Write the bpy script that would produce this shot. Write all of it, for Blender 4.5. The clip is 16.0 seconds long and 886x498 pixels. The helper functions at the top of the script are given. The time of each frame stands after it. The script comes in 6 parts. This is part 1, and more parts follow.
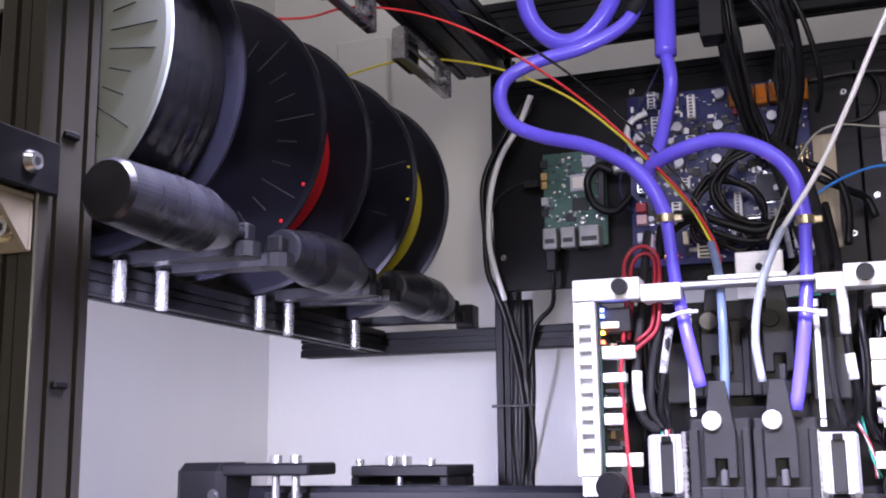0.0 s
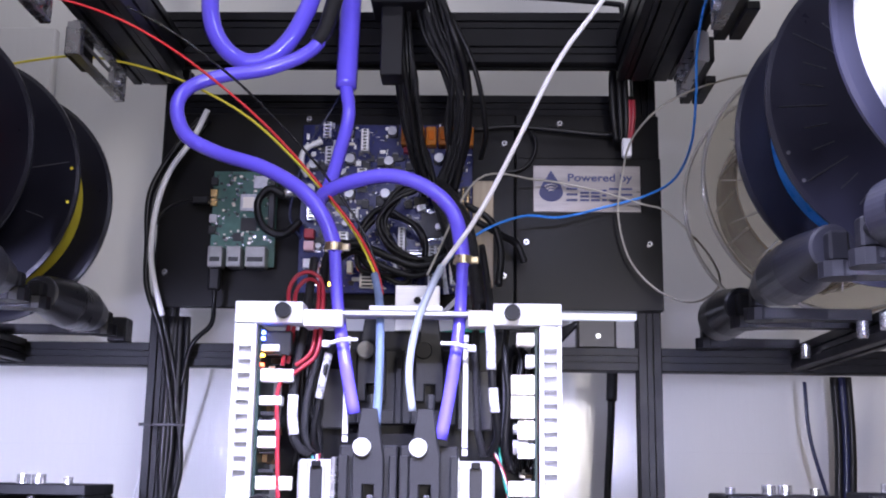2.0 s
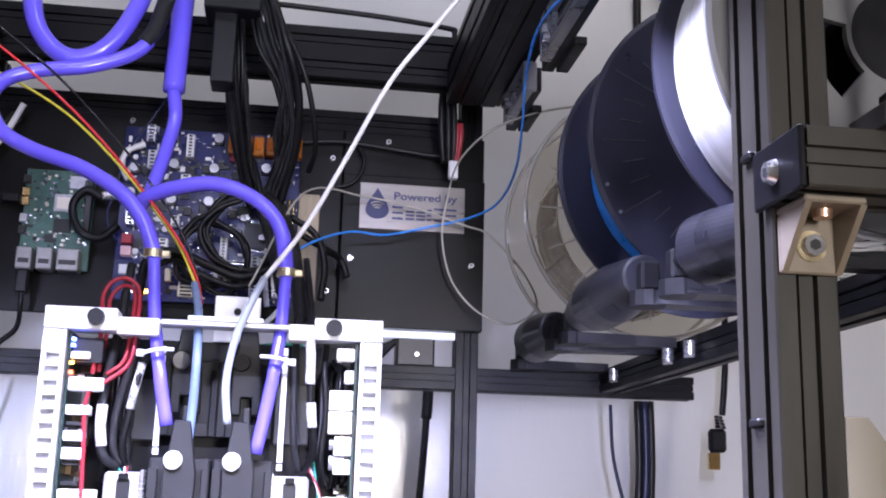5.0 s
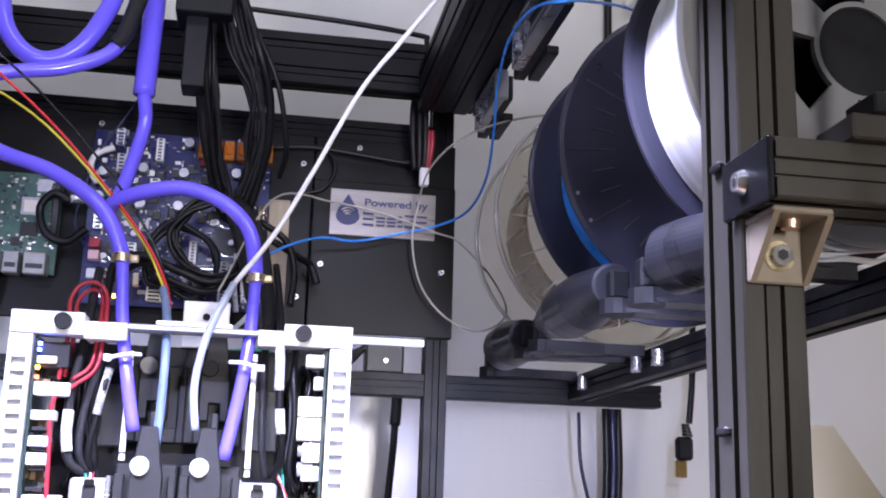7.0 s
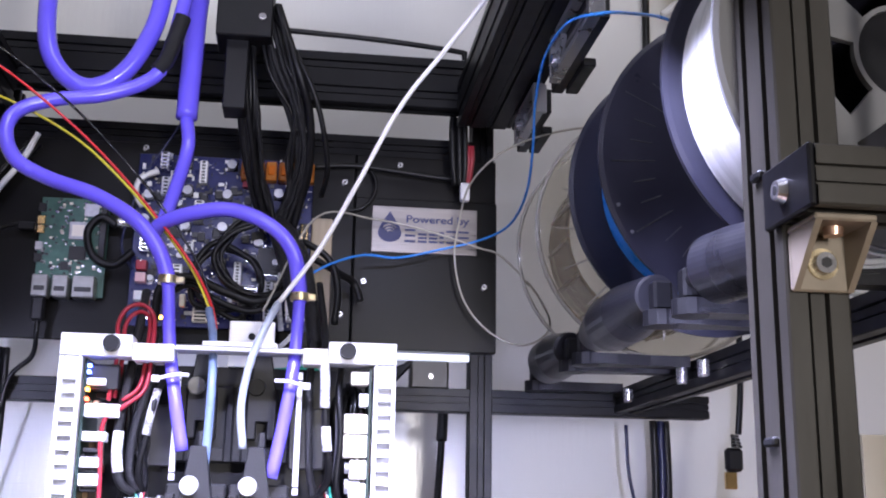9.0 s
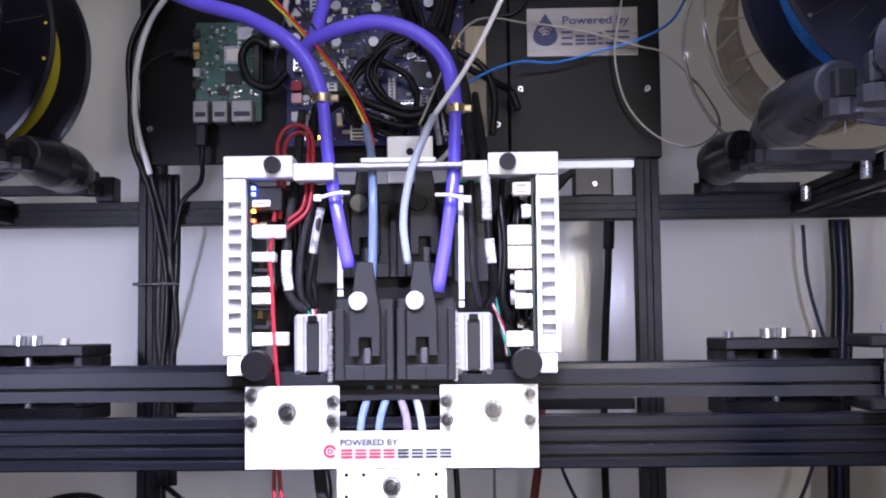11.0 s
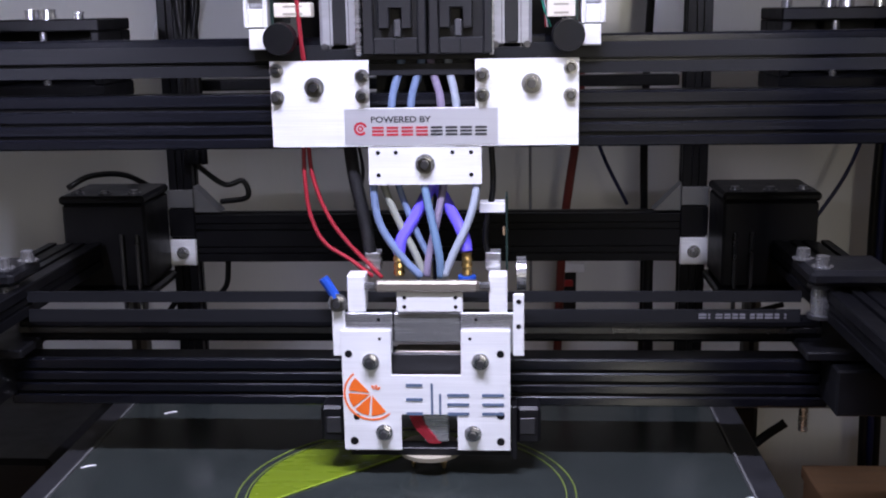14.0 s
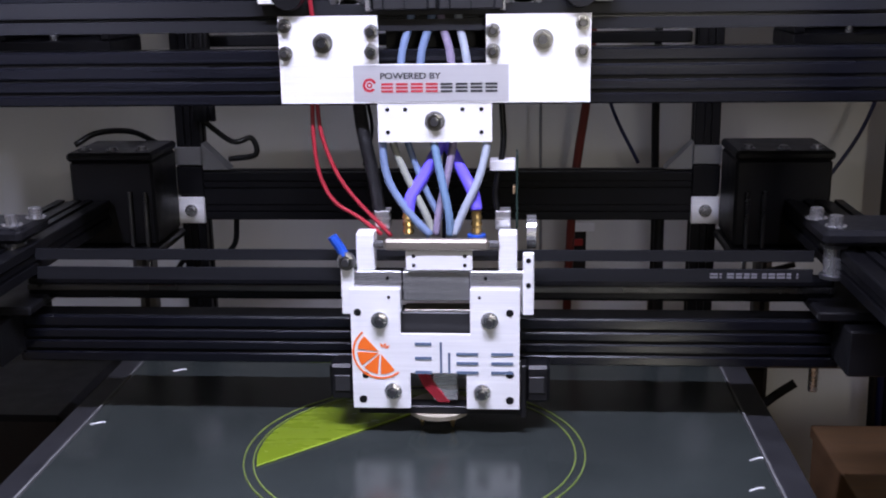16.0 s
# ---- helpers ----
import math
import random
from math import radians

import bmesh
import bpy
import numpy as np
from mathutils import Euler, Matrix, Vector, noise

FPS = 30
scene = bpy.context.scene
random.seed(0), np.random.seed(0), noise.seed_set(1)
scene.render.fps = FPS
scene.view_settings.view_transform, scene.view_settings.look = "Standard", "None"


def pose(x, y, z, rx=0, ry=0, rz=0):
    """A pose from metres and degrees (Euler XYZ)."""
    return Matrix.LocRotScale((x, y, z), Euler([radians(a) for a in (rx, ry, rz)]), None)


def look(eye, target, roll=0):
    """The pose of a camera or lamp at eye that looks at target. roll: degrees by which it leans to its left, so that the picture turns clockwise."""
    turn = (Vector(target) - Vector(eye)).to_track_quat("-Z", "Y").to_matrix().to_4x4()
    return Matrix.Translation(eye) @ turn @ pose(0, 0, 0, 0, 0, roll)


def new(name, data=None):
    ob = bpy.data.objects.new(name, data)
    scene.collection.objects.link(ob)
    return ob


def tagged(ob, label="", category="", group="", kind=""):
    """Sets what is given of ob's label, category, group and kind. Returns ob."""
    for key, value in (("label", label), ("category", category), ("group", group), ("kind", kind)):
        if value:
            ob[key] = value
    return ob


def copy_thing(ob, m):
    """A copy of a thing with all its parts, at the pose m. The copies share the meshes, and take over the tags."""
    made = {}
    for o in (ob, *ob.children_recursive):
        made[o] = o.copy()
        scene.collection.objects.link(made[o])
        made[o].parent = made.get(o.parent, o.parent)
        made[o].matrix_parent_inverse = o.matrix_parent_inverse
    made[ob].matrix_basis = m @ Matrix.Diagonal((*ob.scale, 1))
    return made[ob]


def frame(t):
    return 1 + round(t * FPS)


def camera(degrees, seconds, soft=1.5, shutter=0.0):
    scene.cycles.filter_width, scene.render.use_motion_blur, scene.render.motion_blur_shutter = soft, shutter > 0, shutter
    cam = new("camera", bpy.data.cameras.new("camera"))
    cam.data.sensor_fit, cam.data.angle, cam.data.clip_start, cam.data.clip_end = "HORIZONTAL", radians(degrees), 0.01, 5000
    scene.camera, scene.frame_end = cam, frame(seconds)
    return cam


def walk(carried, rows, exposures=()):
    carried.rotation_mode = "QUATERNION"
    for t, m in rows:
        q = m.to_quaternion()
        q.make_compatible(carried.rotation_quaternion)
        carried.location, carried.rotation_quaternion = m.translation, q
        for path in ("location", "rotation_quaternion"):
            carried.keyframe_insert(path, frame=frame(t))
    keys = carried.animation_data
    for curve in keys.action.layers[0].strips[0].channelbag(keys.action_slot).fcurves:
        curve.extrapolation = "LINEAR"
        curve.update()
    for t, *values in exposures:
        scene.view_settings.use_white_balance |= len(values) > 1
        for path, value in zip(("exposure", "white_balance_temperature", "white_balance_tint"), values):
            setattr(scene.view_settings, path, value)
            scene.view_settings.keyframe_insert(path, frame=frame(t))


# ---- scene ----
# Camera on a tripod: the lens sits above the pivot, so it shifts a little as it tilts.
cam = camera(43.9, 16.0, soft=2.0)
ROWS = [
    (0, 0.0074, -0.0223, -0.0000, 19.991, 10.376, 0.665),
    (0.5, 0.0061, -0.0230, -0.0000, 15.716, 10.429, 0.370),
    (1, 0.0044, -0.0240, -0.0000, 11.282, 10.645, 0.042),
    (1.5, 0.0025, -0.0252, -0.0001, 6.639, 11.061, -0.336),
    (2, 0.0004, -0.0264, -0.0002, 1.627, 11.580, -0.843),
    (2.5, -0.0012, -0.0270, -0.0003, -2.014, 11.927, -1.136),
    (3, -0.0024, -0.0276, -0.0003, -5.734, 12.232, -1.532),
    (3.5, -0.0034, -0.0280, -0.0004, -8.770, 12.579, -1.480),
    (4, -0.0034, -0.0281, -0.0004, -8.423, 12.611, -1.451),
    (6.5, -0.0035, -0.0280, -0.0004, -8.037, 12.575, -1.583),
    (7, -0.0045, -0.0287, -0.0005, -9.804, 13.000, -1.697),
    (7.5, -0.0049, -0.0316, -0.0009, -10.118, 14.246, -1.731),
    (8, -0.0049, -0.0316, -0.0009, -10.115, 14.269, -1.721),
    (10.5, 0.0004, -0.0176, 0.0005, 0.296, 7.804, 0.583),
    (11, 0.0004, -0.0087, 0.0005, 1.542, 3.949, 0.623),
    (11.5, 0.0001, -0.0032, 0.0003, 2.199, 1.561, 0.704),
    (12, -0.0001, 0.0049, -0.0006, 2.841, -2.097, 0.518),
    (12.5, -0.0004, 0.0125, -0.0018, 3.464, -5.451, 0.633),
    (13, -0.0006, 0.0185, -0.0031, 3.787, -8.102, 0.835),
    (13.5, -0.0008, 0.0237, -0.0045, 3.659, -10.452, 0.870),
    (14, -0.0009, 0.0282, -0.0058, 3.316, -12.530, 0.920),
    (14.5, -0.0010, 0.0277, -0.0057, 3.281, -12.250, 0.848),
    (15, -0.0012, 0.0308, -0.0067, 3.487, -13.700, 0.765),
    (15.5, -0.0013, 0.0311, -0.0068, 3.659, -13.873, 0.804),
    (16, -0.0016, 0.0328, -0.0074, 3.811, -14.652, 0.838),
]
walk(cam, [(t, pose(x, y, z, 90 + pitch, roll, yaw)) for t, x, y, z, yaw, pitch, roll in ROWS],
     [(0, -0.32, 6500, 13), (2, -0.22, 6000, 15), (4, -0.02, 6000, 14), (8, 0.02, 6000, 14), (10.5, -0.43, 6200, 12), (11, -0.72, 6300, 11), (12, -1.18, 6080, 10), (13, -1.59, 6250, 9), (14, -1.92, 6550, 6), (16, -1.84, 6550, 6)])

# ---- light ----
world = bpy.data.worlds.new("room_air")
scene.world = world
world.use_nodes = True
world.node_tree.nodes["Background"].inputs[0].default_value = (0.62, 0.66, 0.75, 1)
world.node_tree.nodes["Background"].inputs[1].default_value = 0.05


def area_lamp(name, eye, target, sx, sy, watts, colour, spread=180):
    d = bpy.data.lights.new(name, "AREA")
    d.shape, d.size, d.size_y, d.energy, d.color, d.spread = "RECTANGLE", sx, sy, watts, colour, radians(spread)
    ob = new(name, d)
    ob.matrix_world = look(eye, target)
    return ob


# cold LED strips: one assumed on an unseen bar between the front posts, shining down on the tool head, and one under
# the rear rail
area_lamp("front_led_light", (-0.073, 0.425, 0.290), (-0.073, 0.52, -0.20), 0.42, 0.012, 14.0, (0.72, 0.71, 1.0), 100)
# unseen fill, added to brighten the boards and hoses above the head
area_lamp("upper_fill_light", (-0.073, 0.4325, 0.302), (-0.073, 0.90, 0.36), 0.42, 0.008, 0.5, (0.74, 0.73, 1.0), 130)
# unseen fills behind the front posts, added to brighten the walls
area_lamp("post_fill_light", (0.203, 0.4355, 0.05), (0.25, 1.0, 0.02), 0.008, 0.06, 0.50, (0.71, 0.70, 1.0), 88)
area_lamp("post_fill_light", (-0.347, 0.4255, 0.05), (-0.45, 1.0, 0.00), 0.008, 0.06, 1.35, (0.71, 0.70, 1.0), 88)
area_lamp("rear_led_light", (-0.06, 0.950, 0.084), (-0.06, 1.08, 0.03), 0.50, 0.008, 0.18, (0.72, 0.73, 1.0))
# unseen lamps, added: a broad one overhead, and a warm upright one behind the camera that lights the front bars, set
# where the wall's reflection points
area_lamp("unseen_overhead_light", (0.1, -0.5, 1.45), (0.1, 0.4, 0.0), 1.4, 0.3, 11.0, (0.94, 0.92, 1.0))
area_lamp("unseen_warm_light", (0.24, -0.50, 0.105), (0.24, 1.0, 0.105), 0.09, 0.26, 7.0, (1.0, 0.92, 0.82))
scene.view_settings.exposure = 0.0


# ---- materials ----
def mat(name, colour, rough=0.5, metal=0.0, var=0.12, scale=40.0, bump=0.0, bscale=300.0, spec=0.5, alpha=1.0, trans=0.0, ior=1.45, stretch=(1, 1, 1), emit=0.0, coat=0.0, rvar=0.1):
    m = bpy.data.materials.new(name)
    m.use_nodes = True
    nt = m.node_tree
    b = nt.nodes["Principled BSDF"]
    b.inputs["Roughness"].default_value = rough
    b.inputs["Metallic"].default_value = metal
    b.inputs["Specular IOR Level"].default_value = spec
    b.inputs["IOR"].default_value = ior
    b.inputs["Transmission Weight"].default_value = trans
    b.inputs["Coat Weight"].default_value = coat
    b.inputs["Alpha"].default_value = alpha
    b.inputs["Base Color"].default_value = (*colour, 1)
    co = nt.nodes.new("ShaderNodeTexCoord")
    mp = nt.nodes.new("ShaderNodeMapping")
    mp.inputs["Scale"].default_value = stretch
    nt.links.new(co.outputs["Object"], mp.inputs["Vector"])
    if var > 0:
        n1 = nt.nodes.new("ShaderNodeTexNoise")
        n1.inputs["Scale"].default_value, n1.inputs["Detail"].default_value = scale, 6
        nt.links.new(mp.outputs["Vector"], n1.inputs["Vector"])
        n2 = nt.nodes.new("ShaderNodeTexNoise")
        n2.inputs["Scale"].default_value, n2.inputs["Detail"].default_value = scale * 0.12, 3
        nt.links.new(mp.outputs["Vector"], n2.inputs["Vector"])
        ad = nt.nodes.new("ShaderNodeMath")
        ad.operation = "ADD"
        nt.links.new(n1.outputs["Fac"], ad.inputs[0])
        nt.links.new(n2.outputs["Fac"], ad.inputs[1])
        ra = nt.nodes.new("ShaderNodeMapRange")
        ra.inputs["From Min"].default_value, ra.inputs["From Max"].default_value = 0.6, 1.4
        ra.inputs["To Min"].default_value, ra.inputs["To Max"].default_value = 1 - var, 1 + var
        nt.links.new(ad.outputs[0], ra.inputs["Value"])
        mx = nt.nodes.new("ShaderNodeVectorMath")
        mx.operation = "SCALE"
        mx.inputs[0].default_value = colour
        nt.links.new(ra.outputs["Result"], mx.inputs["Scale"])
        nt.links.new(mx.outputs["Vector"], b.inputs["Base Color"])
        rr = nt.nodes.new("ShaderNodeMapRange")
        rr.inputs["From Min"].default_value, rr.inputs["From Max"].default_value = 0.6, 1.4
        rr.inputs["To Min"].default_value, rr.inputs["To Max"].default_value = max(0.02, rough - rvar), min(1, rough + rvar)
        nt.links.new(ad.outputs[0], rr.inputs["Value"])
        nt.links.new(rr.outputs["Result"], b.inputs["Roughness"])
    if bump > 0:
        n3 = nt.nodes.new("ShaderNodeTexNoise")
        n3.inputs["Scale"].default_value, n3.inputs["Detail"].default_value = bscale, 4
        nt.links.new(mp.outputs["Vector"], n3.inputs["Vector"])
        bp = nt.nodes.new("ShaderNodeBump")
        bp.inputs["Strength"].default_value, bp.inputs["Distance"].default_value = bump, 0.001
        nt.links.new(n3.outputs["Fac"], bp.inputs["Height"])
        nt.links.new(bp.outputs["Normal"], b.inputs["Normal"])
    if emit > 0:
        b.inputs["Emission Color"].default_value = (*colour, 1)
        b.inputs["Emission Strength"].default_value = emit
    return m


WALL = mat("wall_paint", (0.72, 0.72, 0.70), 0.19, var=0.03, scale=6, bump=0.22, bscale=70, stretch=(2.6, 2.6, 0.45))
CEIL = mat("ceiling_paint", (0.8, 0.8, 0.8), 0.9, var=0.02, scale=4)
WOOD = mat("plywood", (0.42, 0.25, 0.12), 0.6, var=0.25, scale=25, stretch=(1, 8, 8), bump=0.2)
BEIGE = mat("beige_plastic", (0.26, 0.23, 0.155), 0.5, var=0.06, scale=20)
# lit copy of the black aluminium: its brown holds warm light on the front bars
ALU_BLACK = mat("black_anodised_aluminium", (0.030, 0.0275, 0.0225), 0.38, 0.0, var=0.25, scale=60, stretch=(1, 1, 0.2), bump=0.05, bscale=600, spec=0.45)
BLACK = mat("black_plastic", (0.0055, 0.0055, 0.0068), 0.45, var=0.3, scale=80, bump=0.08, bscale=500, spec=0.35)
PRINT_BLACK = mat("black_printed_plastic", (0.0085, 0.0085, 0.0105), 0.34, var=0.35, scale=40, stretch=(1, 1, 10), bump=0.35, bscale=260, spec=0.3)
SPOOL_BLACK = mat("black_spool_plastic", (0.0075, 0.0075, 0.0125), 0.34, var=0.3, scale=30, bump=0.05, bscale=200, spec=0.27)
PANEL = mat("black_acrylic_panel", (0.004, 0.0037, 0.0037), 0.38, var=0.4, scale=18, bump=0.06, bscale=200, spec=0.22)
STEEL = mat("bright_steel", (0.62, 0.62, 0.64), 0.24, 0.9, var=0.1, scale=200)
ALU = mat("milled_aluminium", (0.80, 0.80, 0.82), 0.24, 0.9, var=0.1, scale=90, stretch=(0.3, 3, 30), bump=0.05, bscale=300)
ALU_PLATE = mat("brushed_aluminium_plate", (0.90, 0.90, 0.91), 0.40, 0.22, var=0.09, scale=60, stretch=(0.4, 1, 20), bump=0.10, bscale=200)
WHITE = mat("white_printed_plastic", (0.80, 0.80, 0.79), 0.5, var=0.06, scale=60, stretch=(1, 1, 8), bump=0.25, bscale=200)
CREAM = mat("cream_connector_plastic", (0.78, 0.73, 0.62), 0.5, var=0.05)
NYLON = mat("white_nylon", (0.82, 0.82, 0.84), 0.4, var=0.03)
GREY = mat("dark_grey_moulded_plastic", (0.014, 0.014, 0.016), 0.5, var=0.15, scale=90, bump=0.2, bscale=900)
BRASS = mat("brass", (0.75, 0.52, 0.22), 0.25, 1.0, var=0.1)
PURPLE = mat("violet_silicone_hose", (0.17, 0.125, 0.92), 0.2, var=0.12, scale=30, spec=0.6, coat=0.3)
PTFE = mat("milky_ptfe_tube", (0.36, 0.40, 0.48), 0.3, var=0.08, scale=60)
PTFE_B = mat("pale_blue_ptfe_tube", (0.17, 0.23, 0.38), 0.3, var=0.08, scale=60)
PTFE_L = mat("lilac_ptfe_tube", (0.25, 0.21, 0.31), 0.3, var=0.08, scale=60)
PTFE_G = mat("grey_green_ptfe_tube", (0.30, 0.31, 0.27), 0.3, var=0.08, scale=60)
WHITE_FIL = mat("white_filament", (0.85, 0.85, 0.86), 0.35, var=0.04, scale=100)
BLUE_FIL = mat("blue_filament", (0.05, 0.27, 0.82), 0.3, var=0.08, scale=100)
RED_FIL = mat("red_filament", (0.62, 0.02, 0.025), 0.35, var=0.1, scale=100)
YELLOW_FIL = mat("yellow_filament", (0.72, 0.62, 0.05), 0.35, var=0.08, scale=100)
BLACK_FIL = mat("black_filament", (0.006, 0.006, 0.007), 0.17, var=0.2, scale=100)
CLEAR_FIL = mat("natural_filament", (0.42, 0.40, 0.34), 0.2, var=0.2, scale=60)
CABLE = mat("black_cable", (0.0045, 0.0045, 0.0052), 0.40, var=0.2, scale=80, spec=0.35)
BRAID = mat("black_braided_sleeve", (0.011, 0.011, 0.0125), 0.42, var=0.6, scale=900, bump=1.0, bscale=1200, spec=0.4)
RED_WIRE = mat("red_wire", (0.32, 0.02, 0.035), 0.35, var=0.08)
BLUE_WIRE = mat("blue_wire", (0.008, 0.012, 0.055), 0.35, var=0.08)
WHITE_WIRE = mat("white_wire", (0.75, 0.75, 0.75), 0.4, var=0.05)
PCB_BLUE = mat("blue_circuit_board", (0.013, 0.017, 0.095), 0.3, var=0.55, scale=140)
PORT = mat("tinned_port_shell", (0.27, 0.27, 0.26), 0.35, 0.5, var=0.2, scale=150)
# plywood copy with the shade beside the bed put into its colour
PLY_SHADE = mat("shaded_plywood", (0.20, 0.11, 0.055), 0.6, var=0.25, scale=25, stretch=(1, 8, 8), bump=0.2)
PURPLE_PALE = mat("pale_violet_hose", (0.155, 0.115, 0.85), 0.22, var=0.12, scale=30, spec=0.5, coat=0.2)
PCB_GREEN = mat("green_circuit_board", (0.05, 0.115, 0.095), 0.35, var=0.4, scale=140)
CHIP = mat("chip_package", (0.02, 0.02, 0.022), 0.4, var=0.15)
ORANGE = mat("orange_fuse_plastic", (0.42, 0.14, 0.010), 0.28, var=0.3)
DARKBLUE = mat("dark_blue_print", (0.02, 0.025, 0.10), 0.4, var=0.05)
INK_RED = mat("red_ink", (0.45, 0.03, 0.05), 0.45, var=0.05)
INK_GREY = mat("dark_grey_ink", (0.03, 0.032, 0.038), 0.45, var=0.05)
INK_BLUEGREY = mat("blue_grey_ink", (0.10, 0.14, 0.22), 0.45, var=0.05)
ORANGE_INK = mat("orange_ink", (0.85, 0.16, 0.02), 0.45, var=0.03)
STICKER = mat("silver_sticker", (0.62, 0.62, 0.65), 0.4, 0.5, var=0.05, scale=60, stretch=(0.3, 1, 20))
SIGN = mat("brushed_sign_plate", (0.23, 0.215, 0.21), 0.34, 1.0, var=0.2, scale=50, stretch=(0.6, 1, 14))
BED = mat("dark_bed_sheet", (0.029, 0.035, 0.033), 0.24, var=0.3, scale=14, bump=0.05, bscale=150)
BED_EDGE = mat("bed_edge_metal", (0.022, 0.022, 0.025), 0.45, 0.1, var=0.3, scale=60)
GREEN_PRINT = mat("green_printed_layer", (0.135, 0.19, 0.012), 0.28, var=0.05, scale=60, stretch=(1, 3, 1))
RUBBER = mat("black_belt_rubber", (0.009, 0.0095, 0.012), 0.5, var=0.2, scale=60, stretch=(0.2, 1, 6), spec=0.35)
CLEAR = mat("clear_spool_plastic", (0.94, 0.92, 0.86), 0.08, trans=1.0, ior=1.3, var=0.0)
LED_BLUE = mat("lit_blue_led", (0.1, 0.15, 1.0), 0.4, var=0, emit=25)
LED_RED = mat("lit_red_led", (1.0, 0.06, 0.02), 0.4, var=0, emit=25)
LED_AMBER = mat("lit_amber_led", (1.0, 0.5, 0.05), 0.4, var=0, emit=15)
LED_SOFT = mat("dim_white_strip", (0.85, 0.88, 1.0), 0.5, var=0, emit=0.9)
GLOW_WHITE = mat("white_glow", (0.85, 0.88, 1.0), 0.5, var=0, emit=6)
MESH_GREY = mat("grey_slot_backing", (0.26, 0.26, 0.27), 0.6, var=0.3, scale=400)
PCB_DARK = mat("dark_green_board", (0.015, 0.03, 0.025), 0.4, var=0.3, scale=150)
CREAM_DARK = mat("plug_shadow_gap", (0.40, 0.36, 0.28), 0.6, var=0.05)
BRASS_DULL = mat("dull_copper", (0.35, 0.24, 0.14), 0.45, 0.6, var=0.2)
GREY_LIGHT = mat("grey_latch_plastic", (0.07, 0.07, 0.075), 0.45, var=0.1, scale=90, bump=0.1, bscale=700)
BRASS_PALE = mat("pale_brass", (0.78, 0.66, 0.42), 0.28, 1.0, var=0.15, scale=150)
GREEN_WIRE = mat("green_wire", (0.03, 0.30, 0.20), 0.4, var=0.08)
LABEL = mat("printed_cable_label", (0.55, 0.55, 0.56), 0.5, var=0.95, scale=420, stretch=(1, 1, 2.4))
AMBER_DARK = mat("amber_fuse_window", (0.55, 0.14, 0.01), 0.2, var=0.2)
PINK = mat("pale_pink_plastic", (0.70, 0.45, 0.48), 0.45, var=0.05)
SPOOL_GREY = mat("light_grey_spool_plastic", (0.23, 0.25, 0.235), 0.4, var=0.06, scale=30)
SPOOL_SMOKE = mat("smoke_grey_spool_plastic", (0.16, 0.16, 0.162), 0.35, var=0.06, scale=30)
SPOOL_EDGE = mat("grey_spool_rib", (0.045, 0.045, 0.055), 0.4, var=0.2)
CLEAR_RIM = mat("clear_rim_plastic", (0.80, 0.78, 0.72), 0.08, var=0.0, trans=0.6, ior=1.45)
AMBER_FIL = mat("amber_drum_plastic", (0.34, 0.25, 0.14), 0.09, var=0.2, scale=30, alpha=0.68, coat=0.6)
GUSSET = mat("cast_zinc", (0.235, 0.20, 0.152), 0.40, 0.2, var=0.2, scale=70)
COPPERY = mat("coppery_screw", (0.55, 0.36, 0.26), 0.35, 0.9, var=0.2)
RAIL_DARK = mat("black_steel_rail", (0.012, 0.012, 0.015), 0.2, 0.6, var=0.2, scale=50, stretch=(0.2, 1, 4))
STEEL_DARK = mat("dark_steel", (0.16, 0.16, 0.17), 0.3, 0.9, var=0.2)
GREY_PRINT = mat("pale_belt_print", (0.17, 0.17, 0.19), 0.6, var=0.2)
EDGE_LINE = mat("pale_bed_edge", (0.13, 0.13, 0.13), 0.5, var=0.4, scale=90)
GREEN_LINE = mat("pale_green_line", (0.15, 0.20, 0.04), 0.35, var=0.2)
GREEN_EDGE = mat("fresh_green_bead", (0.26, 0.36, 0.03), 0.3, var=0.1)
ALU_CHAMP = mat("bronze_aluminium", (0.36, 0.32, 0.27), 0.38, 0.7, var=0.08, scale=80, stretch=(0.2, 1, 4))
ALU_DULL = mat("dull_aluminium", (0.20, 0.20, 0.20), 0.5, 0.5, var=0.15)
BLUE_PLASTIC = mat("blue_plastic", (0.02, 0.08, 0.45), 0.35, var=0.08)
PTFE_B2 = mat("light_blue_ptfe_tube", (0.16, 0.25, 0.40), 0.3, var=0.08, scale=60)
RED_BROWN = mat("red_brown_cable", (0.14, 0.021, 0.016), 0.4, var=0.1)
GREY_WIRE = mat("grey_wire", (0.22, 0.22, 0.24), 0.45, var=0.1)
DARK_RED = mat("dark_red_rocker", (0.30, 0.02, 0.02), 0.35, var=0.1)
SCUFFED = mat("scuffed_black_plastic", (0.0125, 0.0125, 0.016), 0.30, var=0.6, scale=20, stretch=(1, 4, 1), bump=0.06, bscale=140, spec=0.5)
# the same black aluminium with the printer's inner shade put into its colour
ALU_BLACK_SHADED = mat("black_aluminium_shaded", (0.005, 0.005, 0.0062), 0.42, var=0.25, scale=60, bump=0.03, bscale=600, spec=0.22)
GANTRY = mat("glossy_black_rail", (0.0065, 0.007, 0.0105), 0.24, var=0.3, scale=50, stretch=(0.15, 1, 4), bump=0.03, bscale=500, spec=0.5)
STRIP = mat("pale_wood_strip", (0.40, 0.33, 0.23), 0.55, var=0.2, scale=40, stretch=(6, 1, 1))
# moulded ribs, coloured pale to paint the drum's bright highlights as well
HUB_RIB = mat("rib_with_highlight", (0.86, 0.83, 0.76), 0.12, var=0.05, alpha=0.55)
